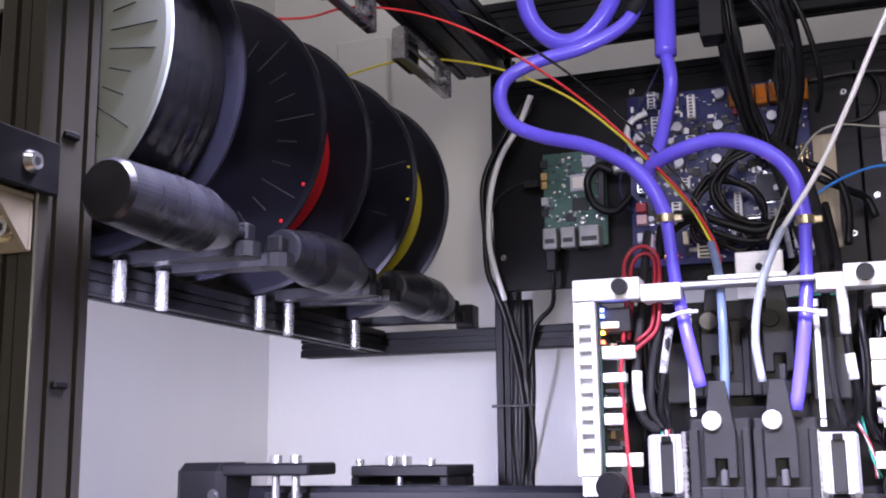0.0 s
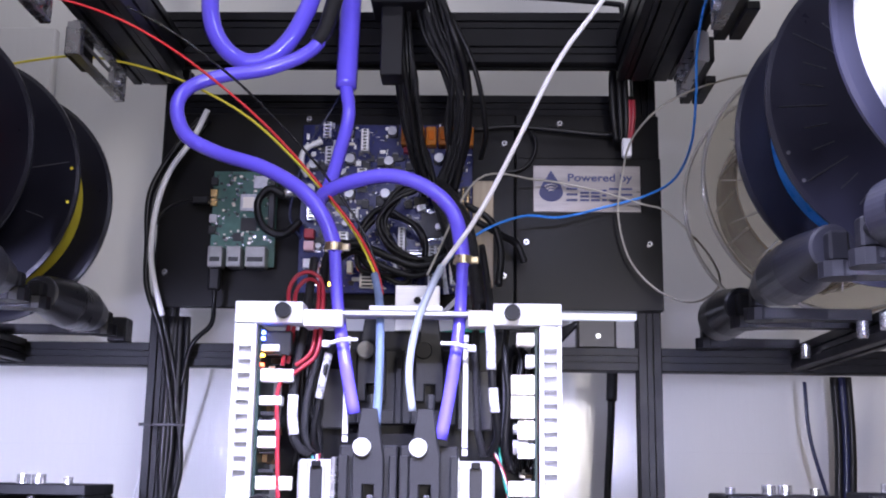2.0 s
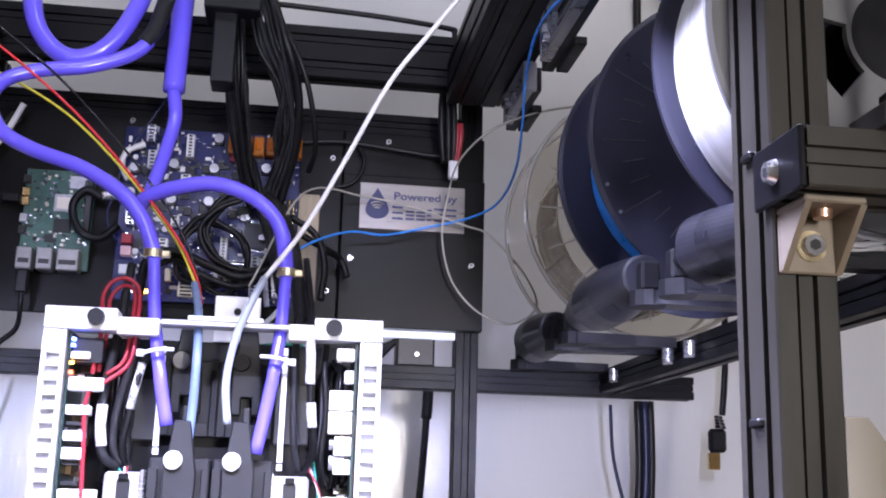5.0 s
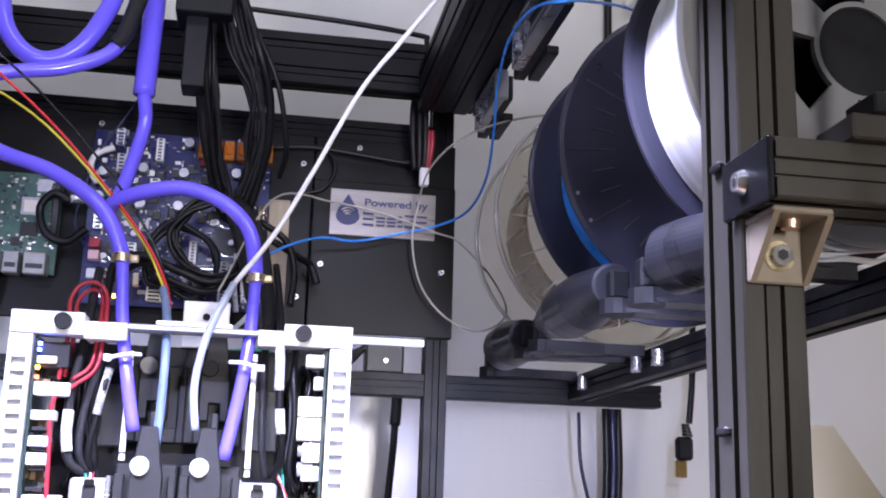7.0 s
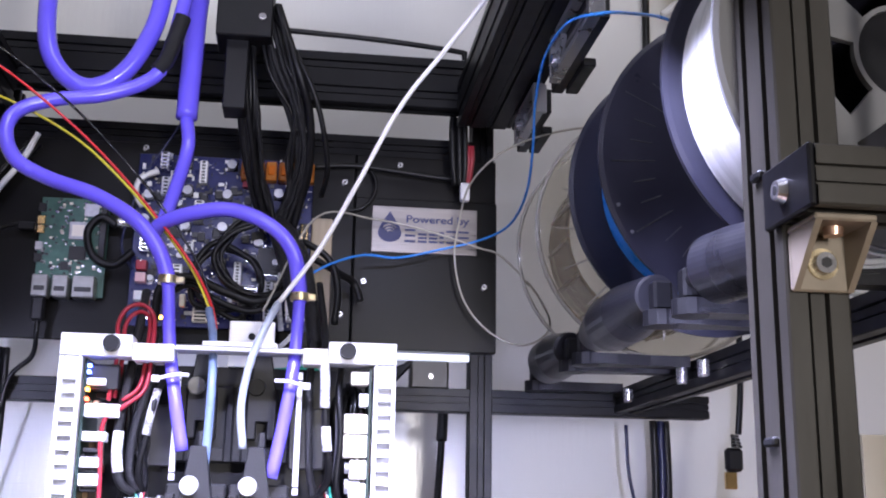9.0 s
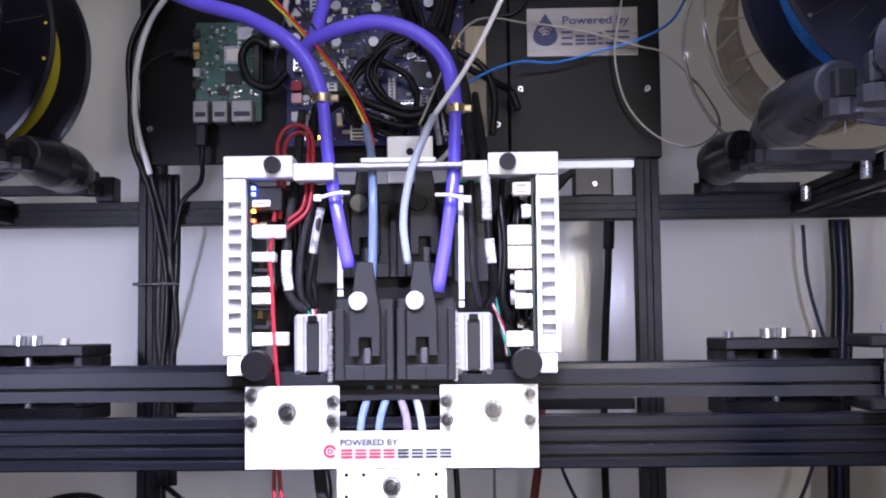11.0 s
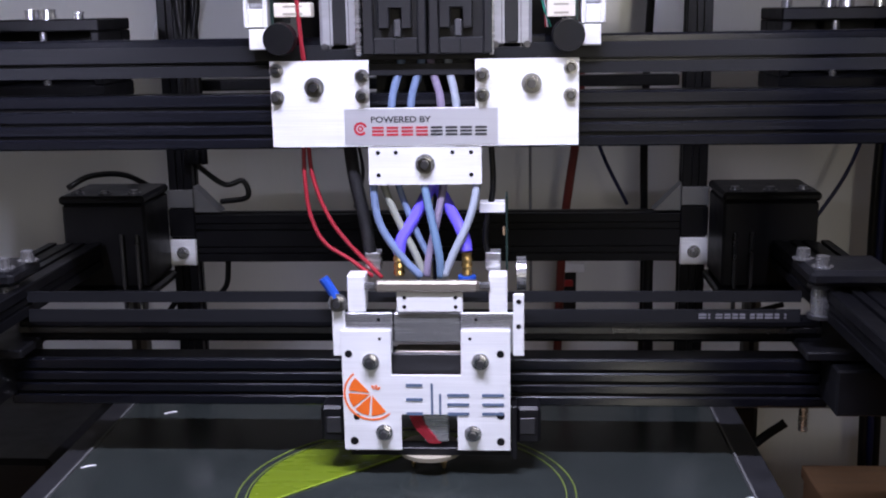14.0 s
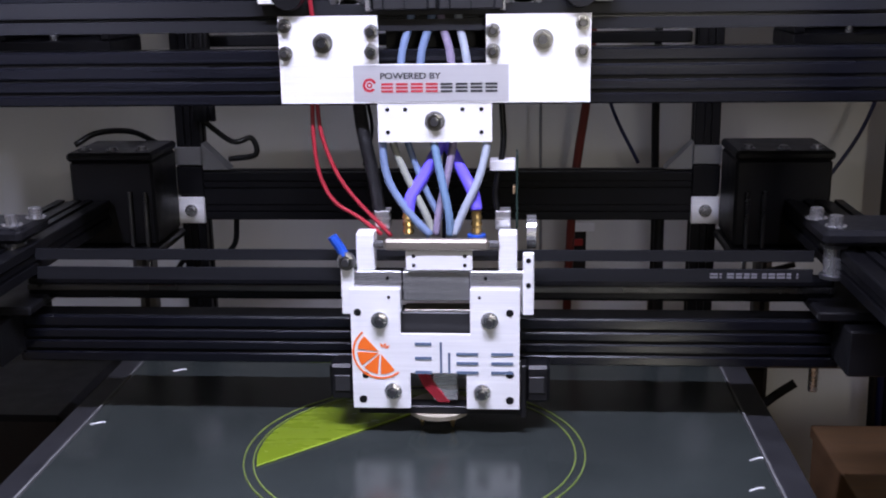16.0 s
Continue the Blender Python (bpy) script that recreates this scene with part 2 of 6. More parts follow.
NUT = mat("bright_nut_steel", (0.62, 0.62, 0.64), 0.16, 1.0, var=0.1, scale=300)
MOTOR = mat("satin_motor_case", (0.46, 0.46, 0.48), 0.42, 0.5, var=0.12, scale=70, stretch=(1, 1, 8))
BUTTON = mat("milky_button_plastic", (0.50, 0.50, 0.49), 0.3, var=0.12, scale=200, coat=0.3)
SPOOL_NAVY = mat("dark_navy_spool_plastic", (0.027, 0.027, 0.043), 0.34, var=0.3, scale=30, bump=0.05, bscale=200, spec=0.35)
CAP = mat("capacitor_can", (0.44, 0.44, 0.46), 0.35, 0.6, var=0.25, scale=200)
LATCH = mat("satin_latch_metal", (0.34, 0.34, 0.35), 0.28, 0.8, var=0.15, scale=80)
WHITE_WOUND = mat("wound_white_filament", (0.80, 0.80, 0.82), 0.3, var=0.16, scale=55, stretch=(0.25, 4, 0.25), rvar=0.15)
GANTRY_GLOSS = mat("polished_black_beam", (0.0045, 0.0048, 0.0075), 0.15, var=0.35, scale=40, stretch=(0.12, 1, 4), bump=0.04, bscale=300, spec=0.6)
MESH_PALE = mat("pale_printed_mesh", (0.62, 0.62, 0.64), 0.5, var=0.1)
YELLOW_BOX = mat("yellow_plastic", (0.62, 0.46, 0.03), 0.45, var=0.08)


# ---- mesh helpers ----
def link(name, bm, material, parent=None, label="", smooth=False):
    me = bpy.data.meshes.new(name)
    bm.normal_update()
    bm.to_mesh(me)
    bm.free()
    me.materials.append(material)
    if smooth:
        for p in me.polygons:
            p.use_smooth = True
    ob = new(name, me)
    if parent is not None:
        ob.parent = parent
    if label:
        ob["label"] = label
    return ob


def part(name, bm, material, parent, label="", smooth=False):
    return link(name, bm, material, parent, label, smooth)


def thing(name, label, category, group="", kind="", at=(0, 0, 0)):
    e = new(name)
    e.empty_display_size = 0.02
    e.location = at
    return tagged(e, label, category, group, kind)


def box(x0, x1, y0, y1, z0, z1, bevel=0.0008, bm=None, m=None):
    bm = bm or bmesh.new()
    c = Matrix.Translation(((x0 + x1) / 2, (y0 + y1) / 2, (z0 + z1) / 2)) @ Matrix.Diagonal((abs(x1 - x0), abs(y1 - y0), abs(z1 - z0), 1))
    if m is not None:
        c = m @ c
    r = bmesh.ops.create_cube(bm, size=1.0, matrix=c)
    if bevel:
        e = list({e for v in r["verts"] for e in v.link_edges})
        bmesh.ops.bevel(bm, geom=e, offset=min(bevel, 0.3 * min(abs(x1 - x0), abs(y1 - y0), abs(z1 - z0))), segments=1, affect="EDGES")
    return bm


def cyl(p0, p1, r, r2=None, seg=16, bm=None, caps=True):
    bm = bm or bmesh.new()
    p0, p1 = Vector(p0), Vector(p1)
    d = p1 - p0
    m = Matrix.Translation((p0 + p1) / 2) @ d.to_track_quat("Z", "Y").to_matrix().to_4x4()
    bmesh.ops.create_cone(bm, cap_ends=caps, segments=seg, radius1=r, radius2=r if r2 is None else r2, depth=d.length, matrix=m)
    return bm


def spline(points, n=8):
    """Points along a smooth curve through the given ones."""
    p = [Vector(q) for q in points]
    p = [2 * p[0] - p[1]] + p + [2 * p[-1] - p[-2]]
    out = []
    for i in range(1, len(p) - 2):
        for k in range(n):
            u = k / n
            out.append(0.5 * (2 * p[i] + (p[i + 1] - p[i - 1]) * u + (2 * p[i - 1] - 5 * p[i] + 4 * p[i + 1] - p[i + 2]) * u * u + (3 * p[i] - p[i - 1] - 3 * p[i + 1] + p[i + 2]) * u ** 3))
    out.append(p[-2])
    return out


def tube(points, r, seg=8, n=8, bm=None):
    """A round hose or cable along a smooth curve."""
    bm = bm or bmesh.new()
    pts = spline(points, n)
    rings, side = [], None
    for i, q in enumerate(pts):
        t = (pts[min(i + 1, len(pts) - 1)] - pts[max(i - 1, 0)]).normalized()
        if side is None:
            side = t.orthogonal().normalized()
        side = (side - t * side.dot(t)).normalized()
        up = t.cross(side)
        rings.append([bm.verts.new(q + r * (math.cos(a) * side + math.sin(a) * up)) for a in (2 * math.pi * k / seg for k in range(seg))])
    for a, b in zip(rings, rings[1:]):
        for k in range(seg):
            bm.faces.new((a[k], a[(k + 1) % seg], b[(k + 1) % seg], b[k]))
    bm.faces.new(reversed(rings[0]))
    bm.faces.new(rings[-1])
    return bm


def prism(outline, axis, a, b, bm=None, holes=()):
    """A flat outline in the two other axes, pushed along axis from a to b."""
    bm = bm or bmesh.new()

    def place(u, v, w):
        return {"x": (w, u, v), "y": (u, w, v), "z": (u, v, w)}[axis]
    lo = [bm.verts.new(place(u, v, a)) for u, v in outline]
    hi = [bm.verts.new(place(u, v, b)) for u, v in outline]
    n = len(outline)
    faces = [bm.faces.new(lo), bm.faces.new(list(reversed(hi)))]
    for i in range(n):
        faces.append(bm.faces.new((lo[i], hi[i], hi[(i + 1) % n], lo[(i + 1) % n])))
    bmesh.ops.recalc_face_normals(bm, faces=faces)
    return bm


def rim(nu, nv, s=0.02):
    """Outline of a T-slot bar of nu by nv units, centred, with two thin grooves along each slot cover."""
    def side(n):
        out = []
        for i in range(n):
            c = -n * s / 2 + s / 2 + i * s
            out += [(c - 0.0034, 0), (c - 0.0034, 0.004), (c - 0.0021, 0.004), (c - 0.0021, 0.0012), (c + 0.0021, 0.0012), (c + 0.0021, 0.004), (c + 0.0034, 0.004), (c + 0.0034, 0)]
        return out
    hu, hv, k = nu * s / 2, nv * s / 2, 0.0007
    pts = [(-hu + k, -hv)] + [(u, -hv + d) for u, d in side(nu)] + [(hu - k, -hv), (hu, -hv + k)]
    pts += [(hu - d, v) for v, d in side(nv)] + [(hu, hv - k), (hu - k, hv)]
    pts += [(-u, hv - d) for u, d in side(nu)] + [(-hu + k, hv), (-hu, hv - k)]
    pts += [(-hu + d, -v) for v, d in side(nv)] + [(-hu, -hv + k)]
    return pts


def bar(axis, x0, x1, y0, y1, z0, z1):
    """A T-slot aluminium bar that fills the given box, along axis."""
    lim = {"x": ((y0, y1), (z0, z1), (x0, x1)), "y": ((x0, x1), (z0, z1), (y0, y1)), "z": ((x0, x1), (y0, y1), (z0, z1))}[axis]
    (u0, u1), (v0, v1), (a, b) = lim
    nu, nv = max(1, round((u1 - u0) / 0.02)), max(1, round((v1 - v0) / 0.02))
    su, sv = (u1 - u0) / (nu * 0.02), (v1 - v0) / (nv * 0.02)
    o = [((u0 + u1) / 2 + u * su, (v0 + v1) / 2 + v * sv) for u, v in rim(nu, nv)]
    return prism(o, axis, a, b)


def screw(p, d, r=0.0035, h=0.003, bm=None):
    """A socket-head screw: head, recess ring and washer, at p looking along d."""
    bm = bm or bmesh.new()
    p, d = Vector(p), Vector(d).normalized()
    cyl(p, p + d * 0.0008, r * 1.5, seg=14, bm=bm)
    cyl(p + d * 0.0008, p + d * h, r, r * 0.9, seg=14, bm=bm)
    return bm


# ---- room ----
def room():
    w = tagged(link("wall_north", box(-0.74, 1.9, 1.15, 1.25, -1.3, 1.5, 0), WALL), "white painted wall behind the printer", "wall", kind="structure")
    tagged(link("wall_west", box(-0.74, -0.64, -2.2, 1.15, -1.3, 1.5, 0), WALL), "white painted side wall", "wall", kind="structure")
    tagged(link("wall_east", box(1.8, 1.9, -2.2, 1.15, -1.3, 1.5, 0), WALL), "white painted side wall", "wall", kind="structure")
    tagged(link("wall_south", box(-0.74, 1.9, -2.3, -2.2, -1.3, 1.5, 0), WALL), "white painted wall", "wall", kind="structure")
    tagged(link("ceiling", box(-0.74, 1.9, -2.3, 1.25, 1.5, 1.6, 0), CEIL), "white ceiling", "ceiling", kind="structure")
    tagged(link("floor", box(-0.74, 1.9, -2.3, 1.25, -1.4, -1.3, 0), WOOD), "brown floor", "floor", kind="structure")
    e = thing("worktable", "wooden table that carries the printer", "table")
    part("tabletop", box(-0.62, 1.0, 0.2, 1.14, -0.66, -0.62, 0.002), WOOD, e)
    for x in (-0.60, 0.92):
        for y in (0.22, 1.06):
            part("leg", box(x, x + 0.06, y, y + 0.06, -1.3, -0.6602, 0.002), WOOD, e)
    tagged(link("wall_trim", box(-0.64, 1.8, 1.1485, 1.152, 0.026, 0.034, 0), WALL), "thin joint line across the white wall", "trim", kind="structure")


room()

# ---- printer frame ----
BED_Z = -0.305


def frame_of_printer():
    e = thing("printer_frame", "black anodised aluminium frame of slotted bars standing on a table", "printer frame")
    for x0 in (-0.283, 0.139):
        part("rear_post", bar("z", x0, x0 + 0.02, 0.916, 0.936, -0.62, 0.36), ALU_BLACK_SHADED, e)
    part("middle_post", bar("z", 0.012, 0.052, 0.916, 0.936, 0.088, 0.33), ALU_BLACK_SHADED, e)
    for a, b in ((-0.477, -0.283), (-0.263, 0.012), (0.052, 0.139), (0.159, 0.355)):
        part("rear_rail", bar("x", a, b, 0.916, 0.936, 0.088, 0.108), ALU_BLACK_SHADED, e)
    part("lower_rear_rail", bar("x", -0.263, 0.139, 0.916, 0.936, -0.214, -0.174), ALU_BLACK_SHADED, e)
    part("board_rail", bar("x", -0.263, 0.139, 0.914, 0.934, 0.314, 0.334), ALU_BLACK_SHADED, e)
    part("top_rear_rail", bar("x", -0.30, 0.17, 0.86, 0.88, 0.344, 0.390), ALU_BLACK_SHADED, e)
    part("shelf_rail", bar("y", -0.41, -0.39, 0.36, 0.916, 0.090, 0.110), ALU_BLACK_SHADED, e)
    part("shelf_rail", bar("y", 0.268, 0.288, 0.36, 0.916, 0.0905, 0.1105), ALU_BLACK_SHADED, e)
    part("front_post", bar("z", 0.191, 0.2185, 0.39, 0.43, -0.62, 0.5), ALU_BLACK, e)
    part("front_post", bar("z", -0.3645, -0.337, 0.38, 0.42, -0.62, 0.5), ALU_BLACK, e)
    # unseen bar with two glowing strips, added to carry the front lamps
    part("unseen_lamp_bar", box(-0.337, 0.191, 0.418, 0.430, 0.296, 0.308), ALU_BLACK, e)
    part("glow_strip", box(-0.283, 0.137, 0.420, 0.428, 0.2945, 0.2958, 0), GLOW_WHITE, e, "glowing strip added out of view")
    part("glow_strip", box(-0.283, 0.137, 0.4302, 0.4315, 0.298, 0.306, 0), GLOW_WHITE, e, "glowing strip added out of view")
    # glowing strips added behind the posts to go with the two fills
    part("glow_strip", box(0.199, 0.207, 0.4302, 0.4318, 0.02, 0.08, 0), GLOW_WHITE, e, "glowing strip added out of view")
    part("glow_strip", box(-0.351, -0.343, 0.4202, 0.4218, 0.02, 0.08, 0), GLOW_WHITE, e, "glowing strip added out of view")
    part("top_side_rail", bar("y", 0.117, 0.171, 0.20, 0.858, 0.327, 0.367), ALU_BLACK_SHADED, e)
    part("top_side_rail", bar("y", -0.294, -0.251, 0.20, 0.858, 0.322, 0.362), ALU_BLACK_SHADED, e)
    for x0 in (-0.283, 0.139):
        part("corner_plate", box(x0 - 0.001, x0 + 0.021, 0.911, 0.9155, -0.216, -0.194), ALU_PLATE, e, "small silver square plate")
        part("corner_plate", box(x0 - 0.001, x0 + 0.021, 0.9125, 0.9155, -0.192, -0.168), ALU_BLACK_SHADED, e)
        part("corner_screw", screw((x0 + 0.01, 0.911, -0.205), (0, -1, 0)), STEEL, e)
    return e


frame_of_printer()


# ---- electronics ----
def panels():
    tagged(link("electronics_panel", box(-0.28, 0.033, 0.909, 0.914, 0.138, 0.314), PANEL), "black acrylic panel that carries the circuit boards", "panel")
    tagged(link("cover_panel", box(0.034, 0.160, 0.904, 0.914, 0.138, 0.273), PANEL), "black square cover panel with screws", "panel")
    tagged(link("backing_board", box(0.034, 0.160, 0.910, 0.914, 0.2735, 0.314), PANEL), "black board showing above the cover panel", "panel")


panels()
# ---- gantries and head ----
HX, HY = -0.052, 0.70




# ---- tool head: fixed parts are given from the head's middle (HX) and front (HY) ----
def hb(x0, x1, y0, y1, z0, z1, bevel=0.0006, bm=None):
    return box(HX + x0, HX + x1, HY + y0, HY + y1, z0, z1, bevel, bm)


def hp(*pts):
    return [(HX + x, HY + y, z) for x, y, z in pts]


def nut(x, z, parent, y=0.0, r=0.0042, stud=True):
    """A hexagon nut on a washer with the end of its stud."""
    p = (HX + x, HY + y, z)
    w = part("washer", cyl(p, (p[0], p[1] - 0.0009, z), r * 1.30, seg=20), STEEL, parent)
    part("nut", cyl((p[0], p[1] - 0.0009, z), (p[0], p[1] - 0.0042, z), r, r * 0.96, seg=6), NUT, parent)
    if stud:
        part("stud", cyl((p[0], p[1] - 0.0042, z), (p[0], p[1] - 0.0062, z), r * 0.55, seg=12), STEEL_DARK, parent)


def hole(x, z, parent, y=0.0, r=0.0013):
    part("drilled_hole", cyl((HX + x, HY + y + 0.001, z), (HX + x, HY + y - 0.00025, z), r, seg=14), BLACK, parent)


def flat_text(words, size, x, z, y, material, parent, name="lettering", width=None, bold=0.02):
    """Raised letters on a front face."""
    cu = bpy.data.curves.new(name, "FONT")
    cu.body, cu.size, cu.extrude, cu.offset = words, size, 0.00012, size * bold
    ob = new(name, cu)
    ob.data.materials.append(material)
    me = bpy.data.meshes.new_from_object(ob.evaluated_get(bpy.context.evaluated_depsgraph_get()))
    bpy.data.objects.remove(ob)
    out = new(name, me)
    w = max(v.co.x for v in me.vertices) - min(v.co.x for v in me.vertices)
    s = (width / w) if width else 1.0
    out.matrix_local = pose(x, y, z, 90) @ Matrix.Diagonal((s, 1, 1, 1))
    out.parent = parent
    return out


def bar_stack(cx, z0, z1, w, stroke, y, material, parent, n=3):
    """Level bars one above another, the size of one sign of a maker's word."""
    for k in range(n):
        z = z0 + (z1 - z0 - stroke) * k / (n - 1)
        part("word_bar", box(cx - w / 2, cx + w / 2, y, y + .0004, z, z + stroke, 0), material, parent)


def upper_carriage():
    e = thing("upper_carriage", "bright aluminium carriage plate on the upper cross beam", "carriage")
    o = [(-.0945, -.038), (-.034, -.038), (-.034, -.067), (.031, -.067), (.031, -.038), (.0935, -.038), (.0935, -.0905), (-.0945, -.0905)]
    part("plate", prism([(HX + x, z) for x, z in o], "y", HY, HY + 0.003), ALU_PLATE, e)
    low = part("lower_plate", prism([(HX - .0355, -.0908), (HX + .0345, -.0908), (HX + .0345, -.1145), (HX - .0355, -.1145)], "y", HY + 0.0005, HY + 0.0035), ALU_PLATE, e)
    part("slider", hb(-.094, .093, .0032, .0115, -.090, -.068), BLACK, e, "black slider behind the plate")
    for x in (-.0905, .0885):
        for z in (-.0435, -.060):
            nut(x, z, e, r=0.0034)
    for x in (-.038, .0352):
        for z in (-.0475, -.0595):
            nut(x, z, e, r=0.0034)
    for x, z in ((-.0675, -.054), (.065, -.053)):
        nut(x, z, e, r=0.0047)
    nut(-.0005, -.1015, e, y=0.0005, r=0.0047)
    for x, z in ((-.0295, -.0945), (-.0185, -.0945), (.0165, -.0945), (.028, -.0945), (-.0295, -.1085), (.028, -.1085)):
        hole(x, z, low, y=0.0005)
    s = part("sticker", hb(-.0495, .0445, -.0004, 0.0002, -.0895, -.0675, 0), STICKER, e, "silver sticker with red and grey print")
    flat_text("POWERED BY", 0.0052, HX - .0335, -.0757, HY - 0.0005, INK_GREY, s, width=.037)
    # the maker's mark becomes plain bars and a ring
    ring = bmesh.new()
    for r0, r1, a0, a1 in ((.0026, .0042, 0.3, 5.6), (.0008, .0018, 0, 6.28)):
        n = 20
        for k in range(n):
            a, b = a0 + (a1 - a0) * k / n, a0 + (a1 - a0) * (k + 1) / n
            q = [(r0, a), (r1, a), (r1, b), (r0, b)]
            ring.faces.new([ring.verts.new((HX - .0398 + r * math.cos(c), HY - .0006, -.0795 + r * math.sin(c))) for r, c in q])
    part("round_mark", ring, INK_RED, s)
    for k in range(8):
        bar_stack(HX - .0291 + .00905 * k, -.0839, -.0783, .0072, .0013, HY - .0007, INK_RED if k < 4 else INK_GREY, s)
    return e


upper_carriage()


def side_frame(side):
    """White printed frame of a tool board: a slotted column with an arm, the board behind it and its plugs."""
    e = thing("tool_board_frame", "white printed frame with a row of slots holding a tool board", "bracket", "tool board frames")

    def b(x0, x1, y0, y1, z0, z1, bevel=0.0006, bm=None):
        return hb(min(side * x0, side * x1), max(side * x0, side * x1), y0, y1, z0, z1, bevel, bm)
    col = b(.0945, .0972, 0, .018, -.018, .0972)
    b(.1063, .109, 0, .018, -.018, .0972, bm=col)
    b(.0972, .1063, 0.0002, .018, .0817, .0970, bm=col)
    b(.0972, .1063, 0.0002, .018, -.0178, -.0065, bm=col)
    for k in range(9):
        b(.0972, .1063, 0.0002, .018, .0765 - .0091 * k - .0035, .0765 - .0091 * k, bm=col)
    part("column", col, WHITE, e)
    part("mesh_backing", b(.0968, .1066, .0062, .0075, -.008, .083, 0), MESH_GREY, e, "grey panel behind the slots")
    net = bmesh.new()
    for k in range(10):
        zc = .0792 - .0091 * k
        for j in range(-5, 6):
            for d in (-1, 1):
                u0, u1 = .0972, .1063
                z0 = zc + .0016 * j - d * .0045
                pts = [(u, z0 + d * (u - u0)) for u in np.linspace(u0, u1, 10)]
                pts = [p for p in pts if abs(p[1] - zc) < .0029]
                if len(pts) < 2:
                    continue
                (ua, za), (ub, zb) = pts[0], pts[-1]
                net.faces.new([net.verts.new((HX + side * u, HY + .004, z)) for u, z in ((ua, za - .0003), (ub, zb - .0003), (ub, zb + .0003), (ua, za + .0003))])
    tagged(part("slot_mesh", net, MESH_PALE, e, "pale diagonal mesh in the slots"), kind="stuff")
    part("arm", b(.0637, .109, -0.001, .020, .0974, .1118), WHITE, e)
    part("foot", b(.0955, .1065, .001, .016, -.031, -.0182), WHITE, e)
    part("thumb_screw", cyl(*hp((side * .0765, -.001, .1056), (side * .0765, -.006, .1056)), .0056, .0052, seg=20), BLACK, e)
    part("thumb_screw", cyl(*hp((side * .087, .002, -.0246), (side * .087, -.007, -.0246)), .0102, .0094, seg=28), BLACK, e, smooth=False)
    part("tool_board", b(.0915, .0932, .004, .058, -.016, .096, 0.0002), PCB_DARK, e)
    if side < 0:
        plugs = [(.0790, .0835, .012, NYLON), (.0585, .0670, .022, NYLON), (.0430, .0492, .015, NYLON), (.0265, .0330, .013, NYLON), (.0150, .0225, .013, NYLON), (-.0120, -.0032, .023, CREAM)]
        box_led = part("relay", b(.072, .0912, .008, .03, .0770, .0930), CHIP, e)
        for z, m in ((.0905, LED_BLUE), (.0865, LED_BLUE), (.0752, LED_AMBER), (.0690, LED_RED)):
            part("indicator", b(.0895, .0914, .004, .008, z, z + .002, 0), m, e)
    else:
        plugs = [(.0845, .0930, .012, CREAM), (.0700, .0785, .006, NYLON), (.0520, .0650, .0155, CREAM), (.0365, .0512, .0155, CREAM), (.0225, .0350, .011, CREAM), (.0105, .0200, .011, NYLON), (-.0140, -.0040, .017, CREAM)]
    for z0, z1, ln, m in plugs:
        p = part("plug", b(.0914 - ln, .0914, .005, .016, z0, z1), m, e)
        n = max(1, int((z1 - z0) / .0035))
        for k in range(n):
            zz = z0 + (k + .5) * (z1 - z0) / n
            part("plug_slot", b(.0912 - ln * .75, .0914 - ln * .25, .0046, .006, zz - .0006, zz + .0006, 0), CREAM_DARK, p)
    rnd = random.Random(5 + side)
    for k in range(16):
        z = -.012 + .104 * rnd.random()
        ln = .003 + .007 * rnd.random()
        part("board_part", b(.0914 - ln, .0914, .018 + .03 * rnd.random(), .052, z, z + .003 + .004 * rnd.random(), 0.0003), (CHIP, CHIP, STEEL, BRASS_DULL)[k % 4], e)
    return e


side_frame(-1)
side_frame(1)


def cross_bar():
    e = thing("head_cross_bar", "white bar joining the two tool board frames", "bracket")
    part("block", hb(-.0634, -.037, .001, .02, .0955, .1068), WHITE, e)
    part("block", hb(.047, .0634, .001, .02, .0965, .1072), CREAM, e, "cream end block")
    part("strip", hb(-.0368, .0468, .002, .022, .1035, .1063), WHITE, e)
    part("cap", hb(-.0193, .0298, .001, .024, .1065, .1098), WHITE, e)
    part("rear_bracket", hb(-.006, .026, .055, .059, .100, .133), ALU_PLATE, e, "pale metal bracket with a hole")
    part("bracket_hole", cyl(*hp((.010, .0545, .122), (.010, .056, .122)), .0026, seg=16), BLACK, e)
    return e


cross_bar()


